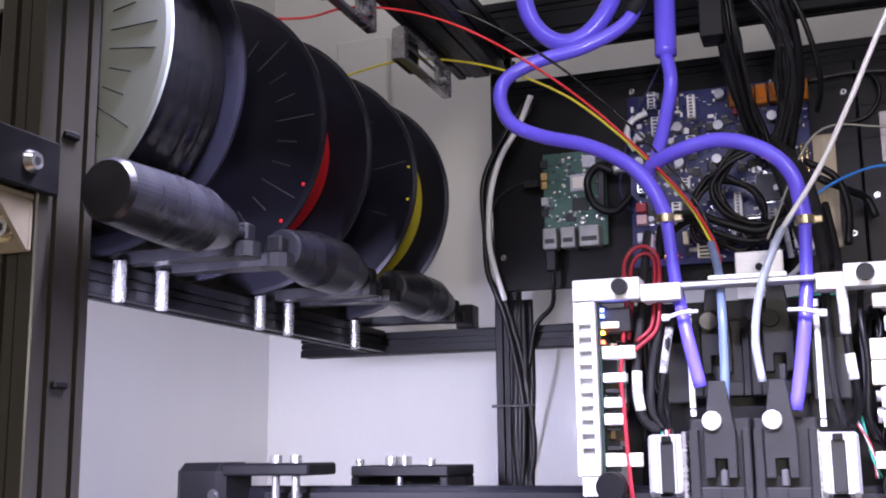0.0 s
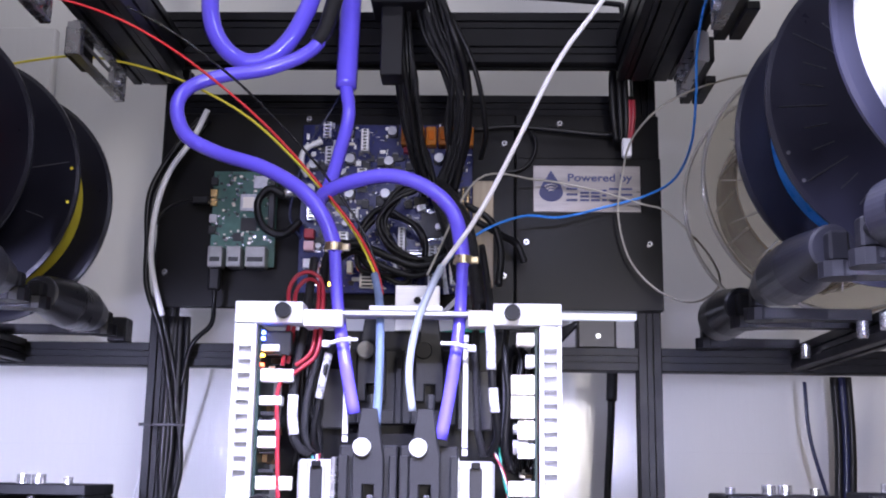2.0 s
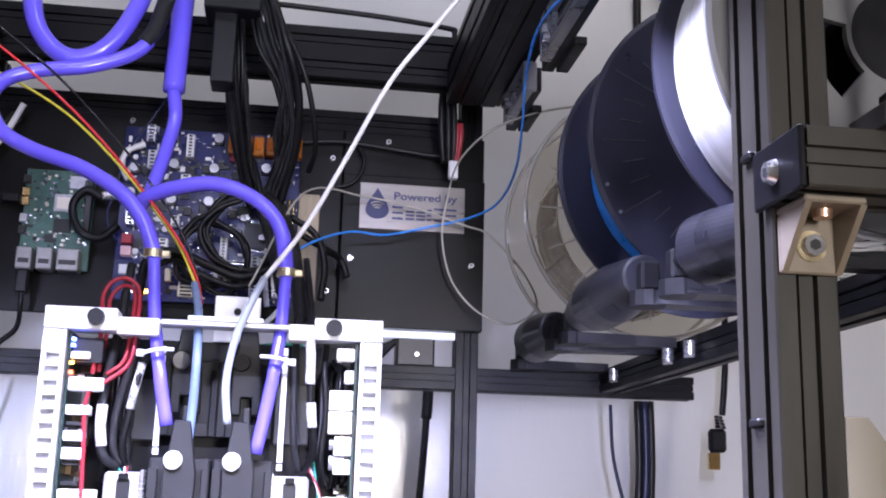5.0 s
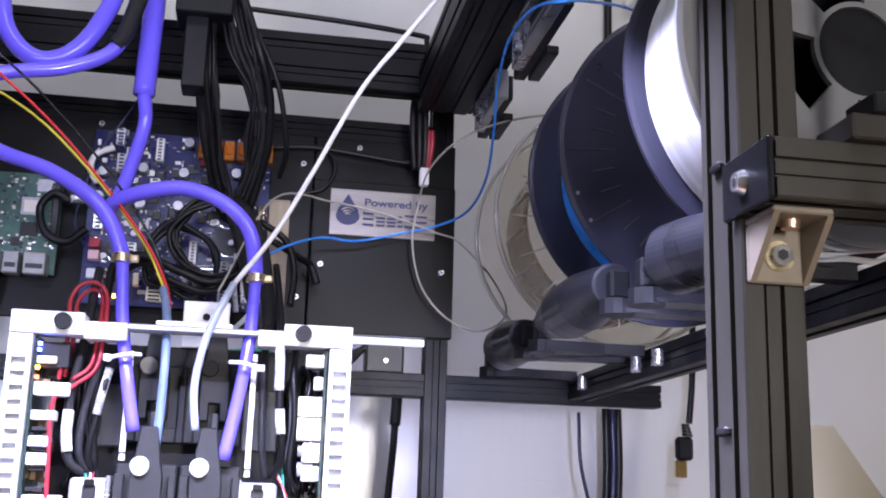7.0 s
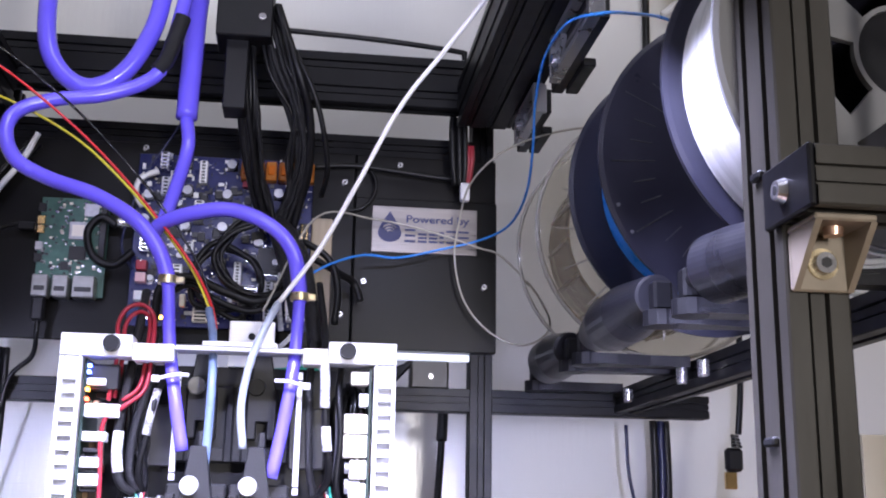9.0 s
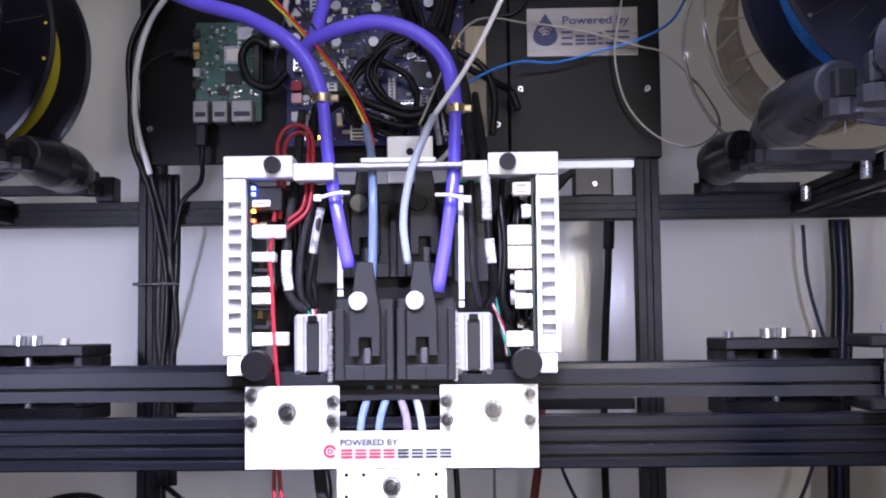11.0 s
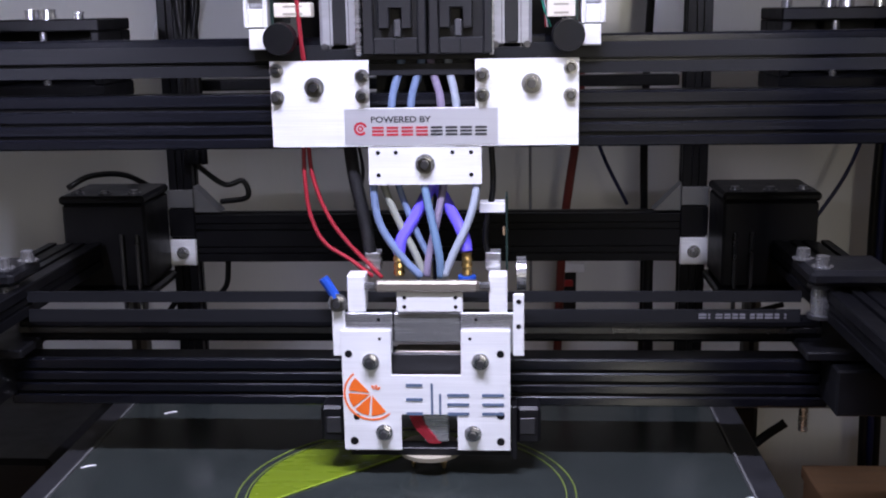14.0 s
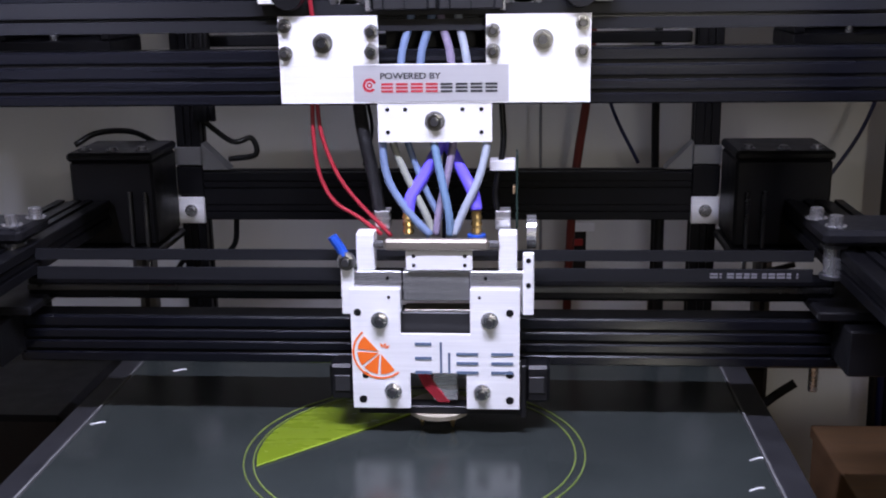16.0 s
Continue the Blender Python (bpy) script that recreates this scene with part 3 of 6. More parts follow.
def extruder(dx, button):
    """Dark filament extruder: body with a recessed front, tapered lever with a window and a round button. Built round its own middle."""
    e = thing("extruder", "dark grey filament extruder with a tapered lever", "extruder", "extruders")
    body = box(-.0192, .0192, .006, .044, -.0265, .0265, 0.0014)
    box(-.0192, -.0128, .001, .0062, -.0265, .020, 0.0008, bm=body)
    box(.0140, .0192, .001, .0062, -.0265, .020, 0.0008, bm=body)
    box(-.0128, .0140, .001, .0062, -.0265, -.0165, 0.0008, bm=body)
    part("body", body, GREY, e)
    lv = prism([(dx + u, v) for u, v in ((-.0052, .0500), (.0052, .0500), (.0085, .0270), (.0100, .0180), (.0100, -.0110), (.0040, -.0110), (.0040, .0010), (-.0035, .0010), (-.0035, -.0110), (-.0100, -.0110), (-.0100, .0180), (-.0082, .0270))], "y", -.004, .006)
    bmesh.ops.bevel(lv, geom=list(lv.edges), offset=0.0007, segments=1, affect="EDGES")
    part("lever", lv, GREY, e)
    part("latch", box(dx - .0010, dx + .0036, .0005, .008, -.0160, -.0055, .0008), GREY_LIGHT, e)
    bt = cyl((dx - .0043, -.0042, .0248), (dx - .0043, -.0068, .0248), .0062, .0056, seg=28)
    part("button", bt, BUTTON if button else BLACK, e, "round white button" if button else "round black button")
    part("seam_line", box(-.0005, .0005, .0004, .002, -.0264, -.0168, 0), BLACK, e)
    return e


ext = extruder(.0008, True)
ext.location = (HX - .0178, HY + .002, -.0085)
ext = extruder(-.0024, True)
ext.location = (HX + .0222, HY + .002, -.0085)
copy_thing(ext, Matrix.Translation((HX - .0185, HY + .048, .060)))
rear = extruder(0, False)
rear.location = (HX + .0200, HY + .048, .060)


def motor(x):
    e = thing("stepper_motor", "silver stepper motor with a black laminated middle", "motor", "stepper motors", at=(HX + x, HY + .012, -.0125))
    part("case", box(-.0124, .0124, 0, .042, -.021, .021, .002), MOTOR, e)
    part("laminated_core", box(-.0042, .0042, -.0008, .0405, -.0165, .0165, .0008), CHIP, e)
    for s in (-1, 1):
        part("seam", box(s * .0058 - .0003, s * .0058 + .0003, -.0003, .001, -.0195, .0195, 0), ALU_DULL, e)
    part("plug", box(-.003, .003, -.003, .001, .016, .020, .0004), BLACK, e)
    for s in (-1, 1):
        part("screw", screw((s * .0095, .0, -.0175), (0, -1, 0), .0014, .0012), STEEL_DARK, e)
    return e


motor(-.0525)
motor(.0530)
for x in (-.0402, .0410):
    tagged(link("motor_plate", hb(x - .0016, x + .0016, .004, .05, -.036, .010), ALU), "thin bright aluminium plate beside the motor", "plate")
for x, z0, z1 in ((-.0342, .020, .090), (.0455, .012, .092)):
    e = thing("guide_rod", "thin white rod with dark end rings", "rod")
    part("rod", cyl(*hp((x, .012, z0), (x, .012, z1)), .0019, seg=12), NYLON, e)
    for z in (z0 + .004, z1 - .006):
        part("ring", cyl(*hp((x, .012, z), (x, .012, z + .0012)), .0021, seg=12), CHIP, e)
tagged(link("head_back_plate", hb(-.086, .086, .058, .061, -.036, .10), BLACK), "black plate at the back of the tool head", "plate")
for x in (-.052, .052):
    tagged(link("rear_motor_block", hb(x - .012, x + .012, .052, .0575, .030, .072, .001), GREY_LIGHT), "grey motor behind the wiring", "motor")


def hose(name, pts, r, material, label, category="hose", seg=10, n=7):
    ob = link(name, tube(pts, r, seg, n), material, smooth=True)
    return tagged(ob, label, category)


# violet hoses with brass clamps
hose("coolant_hose", [(-.225, .80, .50), (-.219, .80, .42), (-.216, .80, .36), (-.203, .80, .332), (-.182, .80, .320), (-.159, .80, .330), (-.141, .80, .358), (-.130, .80, .40), (-.124, .80, .50)], .0073, PURPLE, "violet silicone hose hanging in a loop")
hose("coolant_hose", [(-.104, .79, .50), (-.108, .79, .42), (-.114, .79, .379), (-.121, .79, .345), (-.134, .79, .325), (-.165, .785, .309), (-.200, .78, .301), (-.224, .775, .289), (-.230, .77, .271), (-.220, .765, .248), (-.194, .76, .233), (-.157, .75, .219), (-.126, .74, .199), (-.109, .735, .178), (-.100, .728, .156), (-.0995, .7275, .152)], .0056, PURPLE, "violet silicone hose bending down to a brass clamp", n=6)
hose("coolant_hose", [(-.1005, .728, .158), (-.0985, .7255, .146), (-.094, .716, .109), (-.086, .704, .069), (-.0795, .703, .038)], .0043, PURPLE_PALE, "thinner violet hose below the clamp", n=6)
hose("coolant_hose", [(-.104, .82, .50), (-.104, .82, .42), (-.105, .82, .392), (-.106, .82, .347), (-.107, .82, .306)], .0086, PURPLE, "wide violet hose running straight down")
hose("coolant_hose", [(-.107, .82, .308), (-.104, .82, .284), (-.108, .81, .253), (-.114, .79, .215), (-.117, .77, .199), (-.111, .758, .203), (-.090, .75, .209), (-.066, .745, .212), (-.044, .74, .206), (-.025, .735, .193), (-.014, .73, .175), (-.0095, .725, .147), (-.0095, .7245, .144)], .0055, PURPLE, "violet silicone hose arching over to a brass clamp", n=6)
hose("coolant_hose", [(-.0097, .7253, .149), (-.0096, .7225, .138), (-.011, .712, .099), (-.0155, .704, .060), (-.022, .703, .022)], .0043, PURPLE_PALE, "thinner violet hose below the clamp", n=6)


def clamp(x, y, z, label):
    e = thing("hose_clamp", label, "clamp", "hose clamps", at=(x, y, z))
    part("band", cyl((0, 0, -.0028), (0, 0, .0028), .0066, seg=20), BRASS_PALE, e)
    part("ear", box(.0052, .0115, -.0022, .0022, -.0024, .0024), BRASS_PALE, e)
    return e


clamp(-.100, .7275, .155, "small pale brass clamp on a violet hose")
clamp(-.0095, .7245, .146, "small pale brass clamp on a violet hose")
hose("hose_fitting", [(-.128, .79, .333), (-.121, .79, .345), (-.114, .79, .372), (-.112, .79, .38)], .0066, BRAID, "grey ribbed fitting joining two hoses", "fitting")


def zip_tie(x, z, s):
    e = thing("cable_tie", "white nylon cable tie round a hose", "cable tie", "cable ties")
    part("loop", tube([(HX + x - s * .010, HY + .001, z - .001), (HX + x, HY - .0035, z + .001), (HX + x + s * .009, HY + .002, z + .002)], .0013, 6, 5), NYLON, e)
    part("lock", hb(x - s * .014, x - s * .009, -.001, .003, z - .0035, z + .001), NYLON, e)


zip_tie(-.036, .0850, 1)
zip_tie(.0385, .0830, -1)

# tubes and filaments into the head
hose("guide_tube", [(-.072, .74, .138), (-.067, .728, .117), (-.0635, .7025, .084), (-.0640, .7025, .046), (-.0655, .704, .020)], .0029, PTFE_B, "pale blue guide tube into an extruder", "tube")
hose("guide_tube", [(-.0235, .708, .138), (-.029, .702, .125), (-.0385, .698, .099), (-.0435, .698, .068), (-.0410, .700, .040)], .0026, PTFE, "milky guide tube into an extruder", "tube")
hose("white_filament_strand", [(.175, .68, .46), (.164, .68, .425), (.122, .68, .372), (.083, .685, .318), (.054, .69, .277), (.024, .70, .217), (.002, .705, .175), (-.0235, .708, .138)], .0017, WHITE_FIL, "taut white filament coming down to the head", "filament")
hose("red_filament_strand", [(-.40, .63, .31), (-.348, .66, .313), (-.320, .67, .32), (-.291, .68, .32), (-.256, .70, .314), (-.220, .72, .298), (-.180, .735, .27), (-.148, .745, .242), (-.116, .755, .208), (-.086, .75, .17), (-.071, .745, .142), (-.066, .74, .124)], .0010, RED_FIL, "thin red filament from its spool to the head", "filament", 6)
hose("black_filament_strand", [(-.40, .46, .31), (-.345, .56, .330), (-.291, .66, .331), (-.256, .70, .326), (-.220, .72, .311), (-.180, .735, .283), (-.148, .745, .254), (-.116, .755, .220), (-.086, .752, .178), (-.071, .748, .146)], .0010, BLACK_FIL, "thin black filament from its spool to the head", "filament", 6)
hose("yellow_filament_strand", [(-.40, .80, .313), (-.36, .80, .321), (-.324, .80, .325), (-.29, .80, .321), (-.249, .79, .307), (-.209, .78, .287), (-.172, .775, .263), (-.135, .77, .228), (-.109, .765, .198), (-.086, .755, .167), (-.072, .745, .139)], .0010, YELLOW_FIL, "thin yellow filament from its spool to the head", "filament", 6)
hose("blue_filament_strand", [(0.268, 0.650, 0.322), (0.238, 0.655, 0.341), (0.190, 0.590, 0.311), (0.160, 0.553, 0.291), (0.152, 0.600, 0.306), (0.152, 0.665, 0.312), (0.157, 0.722, 0.300), (0.163, 0.760, 0.278), (0.166, 0.800, 0.253), (0.162, 0.850, 0.240), (0.144, 0.882, 0.234), (0.110, 0.887, 0.225), (0.071, 0.885, 0.215), (.038, .87, .212), (.0, .82, .185), (-.030, .75, .14)], .0011, BLUE_FIL, "thin blue filament from its spool to the head", "filament", 6)
hose("natural_filament_strand", [(.27, .80, .312), (.24, .80, .313), (.206, .80, .31), (.168, .80, .298), (.142, .81, .285), (.127, .85, .272), (.124, .885, .252), (.120, .885, .217), (.129, .885, .179), (.151, .88, .152), (.178, .87, .141), (.198, .86, .155), (.186, .86, .184), (.16, .88, .219), (.141, .885, .227), (.10, .888, .240), (.05, .885, .248), (.0, .84, .235), (-.035, .75, .14)], .0009, CLEAR_FIL, "thin clear filament looping over the cover panel", "filament", 6)

# wiring at the head
hose("looped_red_wire", [(-.130, .712, .070), (-.127, .715, .102), (-.130, .725, .123), (-.125, .730, .135), (-.115, .730, .137), (-.107, .728, .128), (-.105, .715, .102), (-.107, .710, .078), (-.119, .708, .066), (-.131, .707, .055), (-.130, .706, .02), (-.128, .706, -.02), (-.126, .708, -.045)], .0015, RED_WIRE, "red wire looped above the head", "wire", 8)
hose("looped_red_wire", [(-.127, .716, .072), (-.124, .719, .102), (-.126, .729, .121), (-.122, .734, .131), (-.115, .734, .133), (-.110, .732, .126), (-.109, .719, .102), (-.111, .714, .080), (-.121, .712, .070)], .0015, RED_WIRE, "red wire looped above the head", "wire", 8)
hose("braided_cable", [(-.116, .745, .15), (-.117, .735, .125), (-.118, .722, .095), (-.121, .714, .065), (-.122, .71, .035), (-.118, .710, .018), (-.110, .716, .012)], .0031, BRAID, "black braided cable beside the motor", "cable")
hose("braided_cable", [(-.108, .745, .12), (-.106, .728, .105), (-.106, .714, .08), (-.112, .712, .05), (-.113, .712, .024), (-.107, .716, .013)], .0027, BRAID, "black braided cable beside the motor", "cable")
hose("sleeved_cable", [(-.096, .735, .09), (-.099, .710, .075), (-.103, .708, .05), (-.107, .710, .024), (-.104, .716, .013)], .0021, CABLE, "black cable with a printed white label", "cable")
hose("cable_label", [(-.0985, .7098, .078), (-.1015, .7078, .062), (-.1038, .7075, .048)], .0027, LABEL, "white cable label with rows of black print", "label")
hose("cable_label", [(-.1212, .7095, .050), (-.1212, .7085, .036), (-.1195, .7085, .024)], .0035, LABEL, "white cable label with rows of black print", "label")
hose("sleeved_cable", [(.004, .745, .16), (.008, .728, .13), (.010, .708, .105), (.0105, .704, .08), (.012, .704, .05), (.015, .708, .025), (.010, .716, .013)], .0026, CABLE, "black cable with a white printed label", "cable")
hose("cable_label", [(.0095, .7045, .098), (.0103, .7032, .085), (.0106, .7028, .068)], .0033, LABEL, "white cable label with rows of black print", "label")
hose("cable_label", [(.0118, .7025, .056), (.0125, .7030, .048), (.0135, .7035, .04)], .0032, LABEL, "white cable label with rows of black print", "label")
hose("braided_cable", [(.002, .74, .12), (.000, .722, .09), (.0005, .716, .06), (.002, .714, .03), (.006, .718, .012)], .0026, BRAID, "black braided cable beside the motor", "cable")
hose("sleeved_cable", [(.022, .735, .10), (.020, .716, .08), (.022, .712, .05), (.020, .712, .02), (.024, .716, .004)], .0022, CABLE, "black cable beside a tool board", "cable")
for k, m in enumerate((RED_WIRE, WHITE_WIRE, BLUE_WIRE, GREEN_WIRE)):
    hose("thin_wire", [(-.103 - .002 * k, .716, .012), (-.104, .712, .004 - .001 * k), (-.106 - .001 * k, .715, -.004)], .0007, m, "thin coloured wire at the motor plug", "wire", 5)
    hose("thin_wire", [(.010 + .002 * k, .716, .018), (.020, .712, .0 - .002 * k), (.022 + .001 * k, .715, -.020)], .0007, m, "thin coloured wire at the motor plug", "wire", 5)


def coil(cx, cy, cz, r, turns, rc, material, label, seed):
    """A loosely coiled cable."""
    rnd = random.Random(seed)
    pts = []
    for k in range(int(turns * 10)):
        a = 2 * math.pi * k / 10
        q = r * (0.82 + 0.3 * rnd.random())
        pts.append((cx + q * math.cos(a), cy + 0.004 * rnd.random() + .001 * k / 10, cz + q * math.sin(a)))
    hose("coiled_cable", pts, rc, material, label, "cable", 6, 4)


coil(-.046, .858, .205, .032, 4, .0022, CABLE, "black cable coiled in front of the control board", 3)
coil(-.070, .865, .185, .030, 2, .0025, CABLE, "black cable looped below the control board", 8)
hose("power_cable", [(-.125, .86, .150), (-.120, .85, .175), (-.100, .85, .183), (-.07, .85, .172), (-.045, .85, .165), (-.02, .85, .175)], .0035, CABLE, "thick black cable below the control board", "cable")
hose("power_cable", [(-.123, .865, .165), (-.10, .855, .178), (-.075, .855, .165), (-.05, .855, .158), (-.03, .855, .165)], .0028, CABLE, "thick black cable below the control board", "cable")


# more of the wiring and the small parts between the motors and the tool boards
rnd = random.Random(41)
for side, x0 in ((-1, -.122), (1, .018)):
    for k in range(9):
        x = x0 + .020 * rnd.random()
        y = .716 + .024 * rnd.random()
        pts = [(x + .006 * rnd.uniform(-1, 1), y + .02, .105 - .03 * rnd.random()), (x, y, .075), (x + .005 * rnd.uniform(-1, 1), y - .003, .045), (x + .006 * rnd.uniform(-1, 1), y, .020), (x + .008 * rnd.uniform(-1, 1), y + .006, .002)]
        hose("thin_cable", pts, .0009 + .0009 * rnd.random(), (CABLE, CABLE, BRAID, CABLE, GREY_WIRE)[k % 5], "thin black cable between the motor and the tool board", "cable", 6, 4)
    for z in (.018, .030):
        q = HX + side * .083
        e = thing("can_capacitor", "silver can capacitor on the tool board", "capacitor", "can capacitors", at=(q, HY + .012, z))
        part("can", cyl((-.0055, 0, 0), (.0045, 0, 0), .0048 if z < .02 else .0036, seg=20), CAP, e)
        part("base", box(*((.0046, .0075) if side > 0 else (-.0084, -.0056)), -.005, .005, -.005, .005, .0005), CHIP, e)
for k in range(4):
    tagged(link("pin_header", hb(-.0905, -.080, .008, .020, .0365 - .0125 * k, .0390 - .0125 * k, .0003), CHIP), "black pin header on the tool board", "connector", "pin headers")


# ---- electronics on the panel ----
def fy(x0, x1, z0, z1, depth, face=0.897, bevel=0.0004, bm=None):
    """A block standing on a board whose front is at face, towards the camera."""
    return box(x0, x1, face - depth, face, z0, z1, bevel, bm)


def control_board():
    e = thing("main_circuit_board", "blue printer control board crowded with chips and plugs", "circuit board")
    part("board", box(-.153, -.004, .897, .8986, .150, .300, .0004), PCB_BLUE, e)
    for x, z in ((-.149, .154), (-.149, .296), (-.008, .154), (-.008, .296)):
        part("spacer", cyl((x, .8986, z), (x, .909, z), .003, seg=10), BRASS, e)
    part("processor", fy(-.048, -.024, .198, .2206, .0016), CHIP, e, "large square black chip")
    pins = bmesh.new()
    for k in range(22):
        q = -.0475 + .00106 * k
        fy(q, q + .0005, .1965, .1982, .0006, bevel=0, bm=pins)
        fy(q, q + .0005, .2204, .2221, .0006, bevel=0, bm=pins)
    tagged(part("chip_pins", pins, STEEL, e), kind="stuff")
    for k in range(6):
        x = -.066 + .0107 * k
        f = part("fuse_holder", fy(x, x + .0092, .2785, .2955, .011, bevel=.001), ORANGE, e, "orange fuse")
        part("fuse_cap", fy(x + .002, x + .0072, .283, .2915, .0125, bevel=.0006), AMBER_DARK, f)
    part("red_jumper", fy(-.064, -.056, .273, .2782, .006), RED_WIRE, e)
    rnd = random.Random(11)
    for x, z in ((-.074, .292), (-.0765, .265), (-.110, .267), (-.079, .236), (-.079, .206), (-.110, .236), (-.112, .292), (-.062, .252), (-.044, .249), (-.142, .262), (-.144, .240), (-.033, .268), (-.015, .262)):
        c = part("capacitor", cyl((x, .897, z), (x, .888, z), .0040, seg=18), CAP, e)
        part("capacitor_base", fy(x - .0045, x + .0045, z - .0045, z + .0045, .0018), CHIP, c)
    for x0, x1, z0, z1, d, m in ((-.1035, -.0955, .2435, .2585, .008, NYLON), (-.109, -.102, .213, .222, .008, NYLON), (-.067, -.061, .187, .206, .008, NYLON), (-.0377, -.030, .171, .1847, .008, NYLON), (-.015, -.009, .182, .1955, .008, NYLON),
                                 (-.041, -.034, .157, .190, .009, NYLON), (-.030, -.025, .182, .198, .009, NYLON), (-.022, -.017, .157, .200, .009, NYLON), (-.0125, -.0075, .157, .176, .009, NYLON), (-.101, -.0945, .274, .294, .008, NYLON), (-.125, -.117, .272, .2835, .009, NYLON),
                                 (-.134, -.1265, .284, .299, .012, ALU), (-.062, -.043, .162, .185, .014, ALU), (-.118, -.110, .184, .202, .008, NYLON), (-.099, -.086, .154, .166, .006, CREAM), (-.146, -.138, .212, .224, .010, ALU), (-.132, -.125, .262, .278, .008, NYLON)):
        p = part("connector", fy(x0, x1, z0, z1, d), m, e)
        n = max(2, int((z1 - z0) / .0027))
        slots = bmesh.new()
        for k in range(n):
            zz = z0 + (k + .5) * (z1 - z0) / n
            fy(x0 + .0018, x1 - .0018, zz - .0008, zz + .0008, d + .0003, bevel=0, bm=slots)
        tagged(part("pin_field", slots, CHIP, p), kind="stuff")
    part("pin_header", fy(-.0135, -.0055, .204, .243, .006), CHIP, e)
    pins = bmesh.new()
    for k in range(14):
        for s in (0, 1):
            fy(-.0122 + .004 * s, -.0110 + .004 * s, .2055 + .0026 * k, .2067 + .0026 * k, .0085, bevel=0, bm=pins)
    tagged(part("gold_pins", pins, BRASS, e), kind="stuff")
    for z, m in ((.196, RED_WIRE), (.1855, PINK), (.170, NYLON)):
        part("edge_plug", fy(-.1475, -.139, z, z + .008, .009), m, e)
    for x, m in ((-.1375, GLOW_WHITE), (-.1315, LED_BLUE), (-.127, LED_AMBER), (-.119, LED_RED)):
        part("indicator", fy(x, x + .0034, .1560, .1590, .0016, bevel=0), m, e)
    for k in range(6):
        part("driver_chip", fy(-.1205 + .0165 * k, -.1125 + .0165 * k, .2265 + .012 * (k % 2), .2345 + .012 * (k % 2), .0014), CHIP, e)
    for k in range(8):
        for j in range(2):
            x, z = -.137 + .0125 * k, .258 - .034 * j + .004 * (k % 3)
            c = part("mosfet", fy(x, x + .0062, z, z + .0070, .0022), CHIP, e)
            part("mosfet_tab", fy(x + .0008, x + .0054, z + .0070, z + .0085, .0012, bevel=0), STEEL_DARK, c)
    for k in range(9):
        x, z = -.139 + .0145 * k, .166 + .007 * (k % 2)
        part("terminal", fy(x, x + .0045, z, z + .0105, .0085), (NYLON, CHIP, CREAM)[k % 3], e)
    for k in range(60):
        x, z = -.148 + .134 * rnd.random(), .156 + .12 * rnd.random()
        w, h = rnd.choice(((.0040, .0040), (.0060, .0048), (.0032, .0050), (.0050, .0030), (.0070, .0035)))
        part("chip", fy(x, x + w, z, z + h, .0010 + .0016 * rnd.random()), rnd.choice((CHIP, CHIP, CHIP, CAP, NYLON, GREY_LIGHT)), e)
    for k in range(10):
        x, z = -.140 + .120 * rnd.random(), .165 + .11 * rnd.random()
        part("can", cyl((x, .897, z), (x, .8905, z), .0026, seg=14), CAP, e)
    silk = bmesh.new()
    for k in range(120):
        x, z = -.150 + .142 * rnd.random(), .152 + .145 * rnd.random()
        box(x, x + .001 + .003 * rnd.random(), .8966, .8971, z, z + .0005, 0, silk)
    tagged(part("white_print", silk, WHITE_WIRE, e), kind="stuff")
    small = {CHIP: bmesh.new(), CREAM: bmesh.new(), STEEL: bmesh.new(), NYLON: bmesh.new()}
    for k in range(520):
        x, z = -.150 + .143 * rnd.random(), .152 + .146 * rnd.random()
        w, h = (.0022, .0011) if rnd.random() < .5 else (.0011, .0022)
        q = 1 + 1.4 * rnd.random() * (rnd.random() < .25)
        m = (CHIP, CHIP, CHIP, CHIP, CREAM, STEEL, CHIP, NYLON)[int(8 * rnd.random())]
        box(x, x + w * q, .897 - .0009 * q, .8972, z, z + h * q, 0, small[m])
    for m, bm in small.items():
        tagged(part("small_component_field", bm, m, e), kind="stuff")
    return e


control_board()


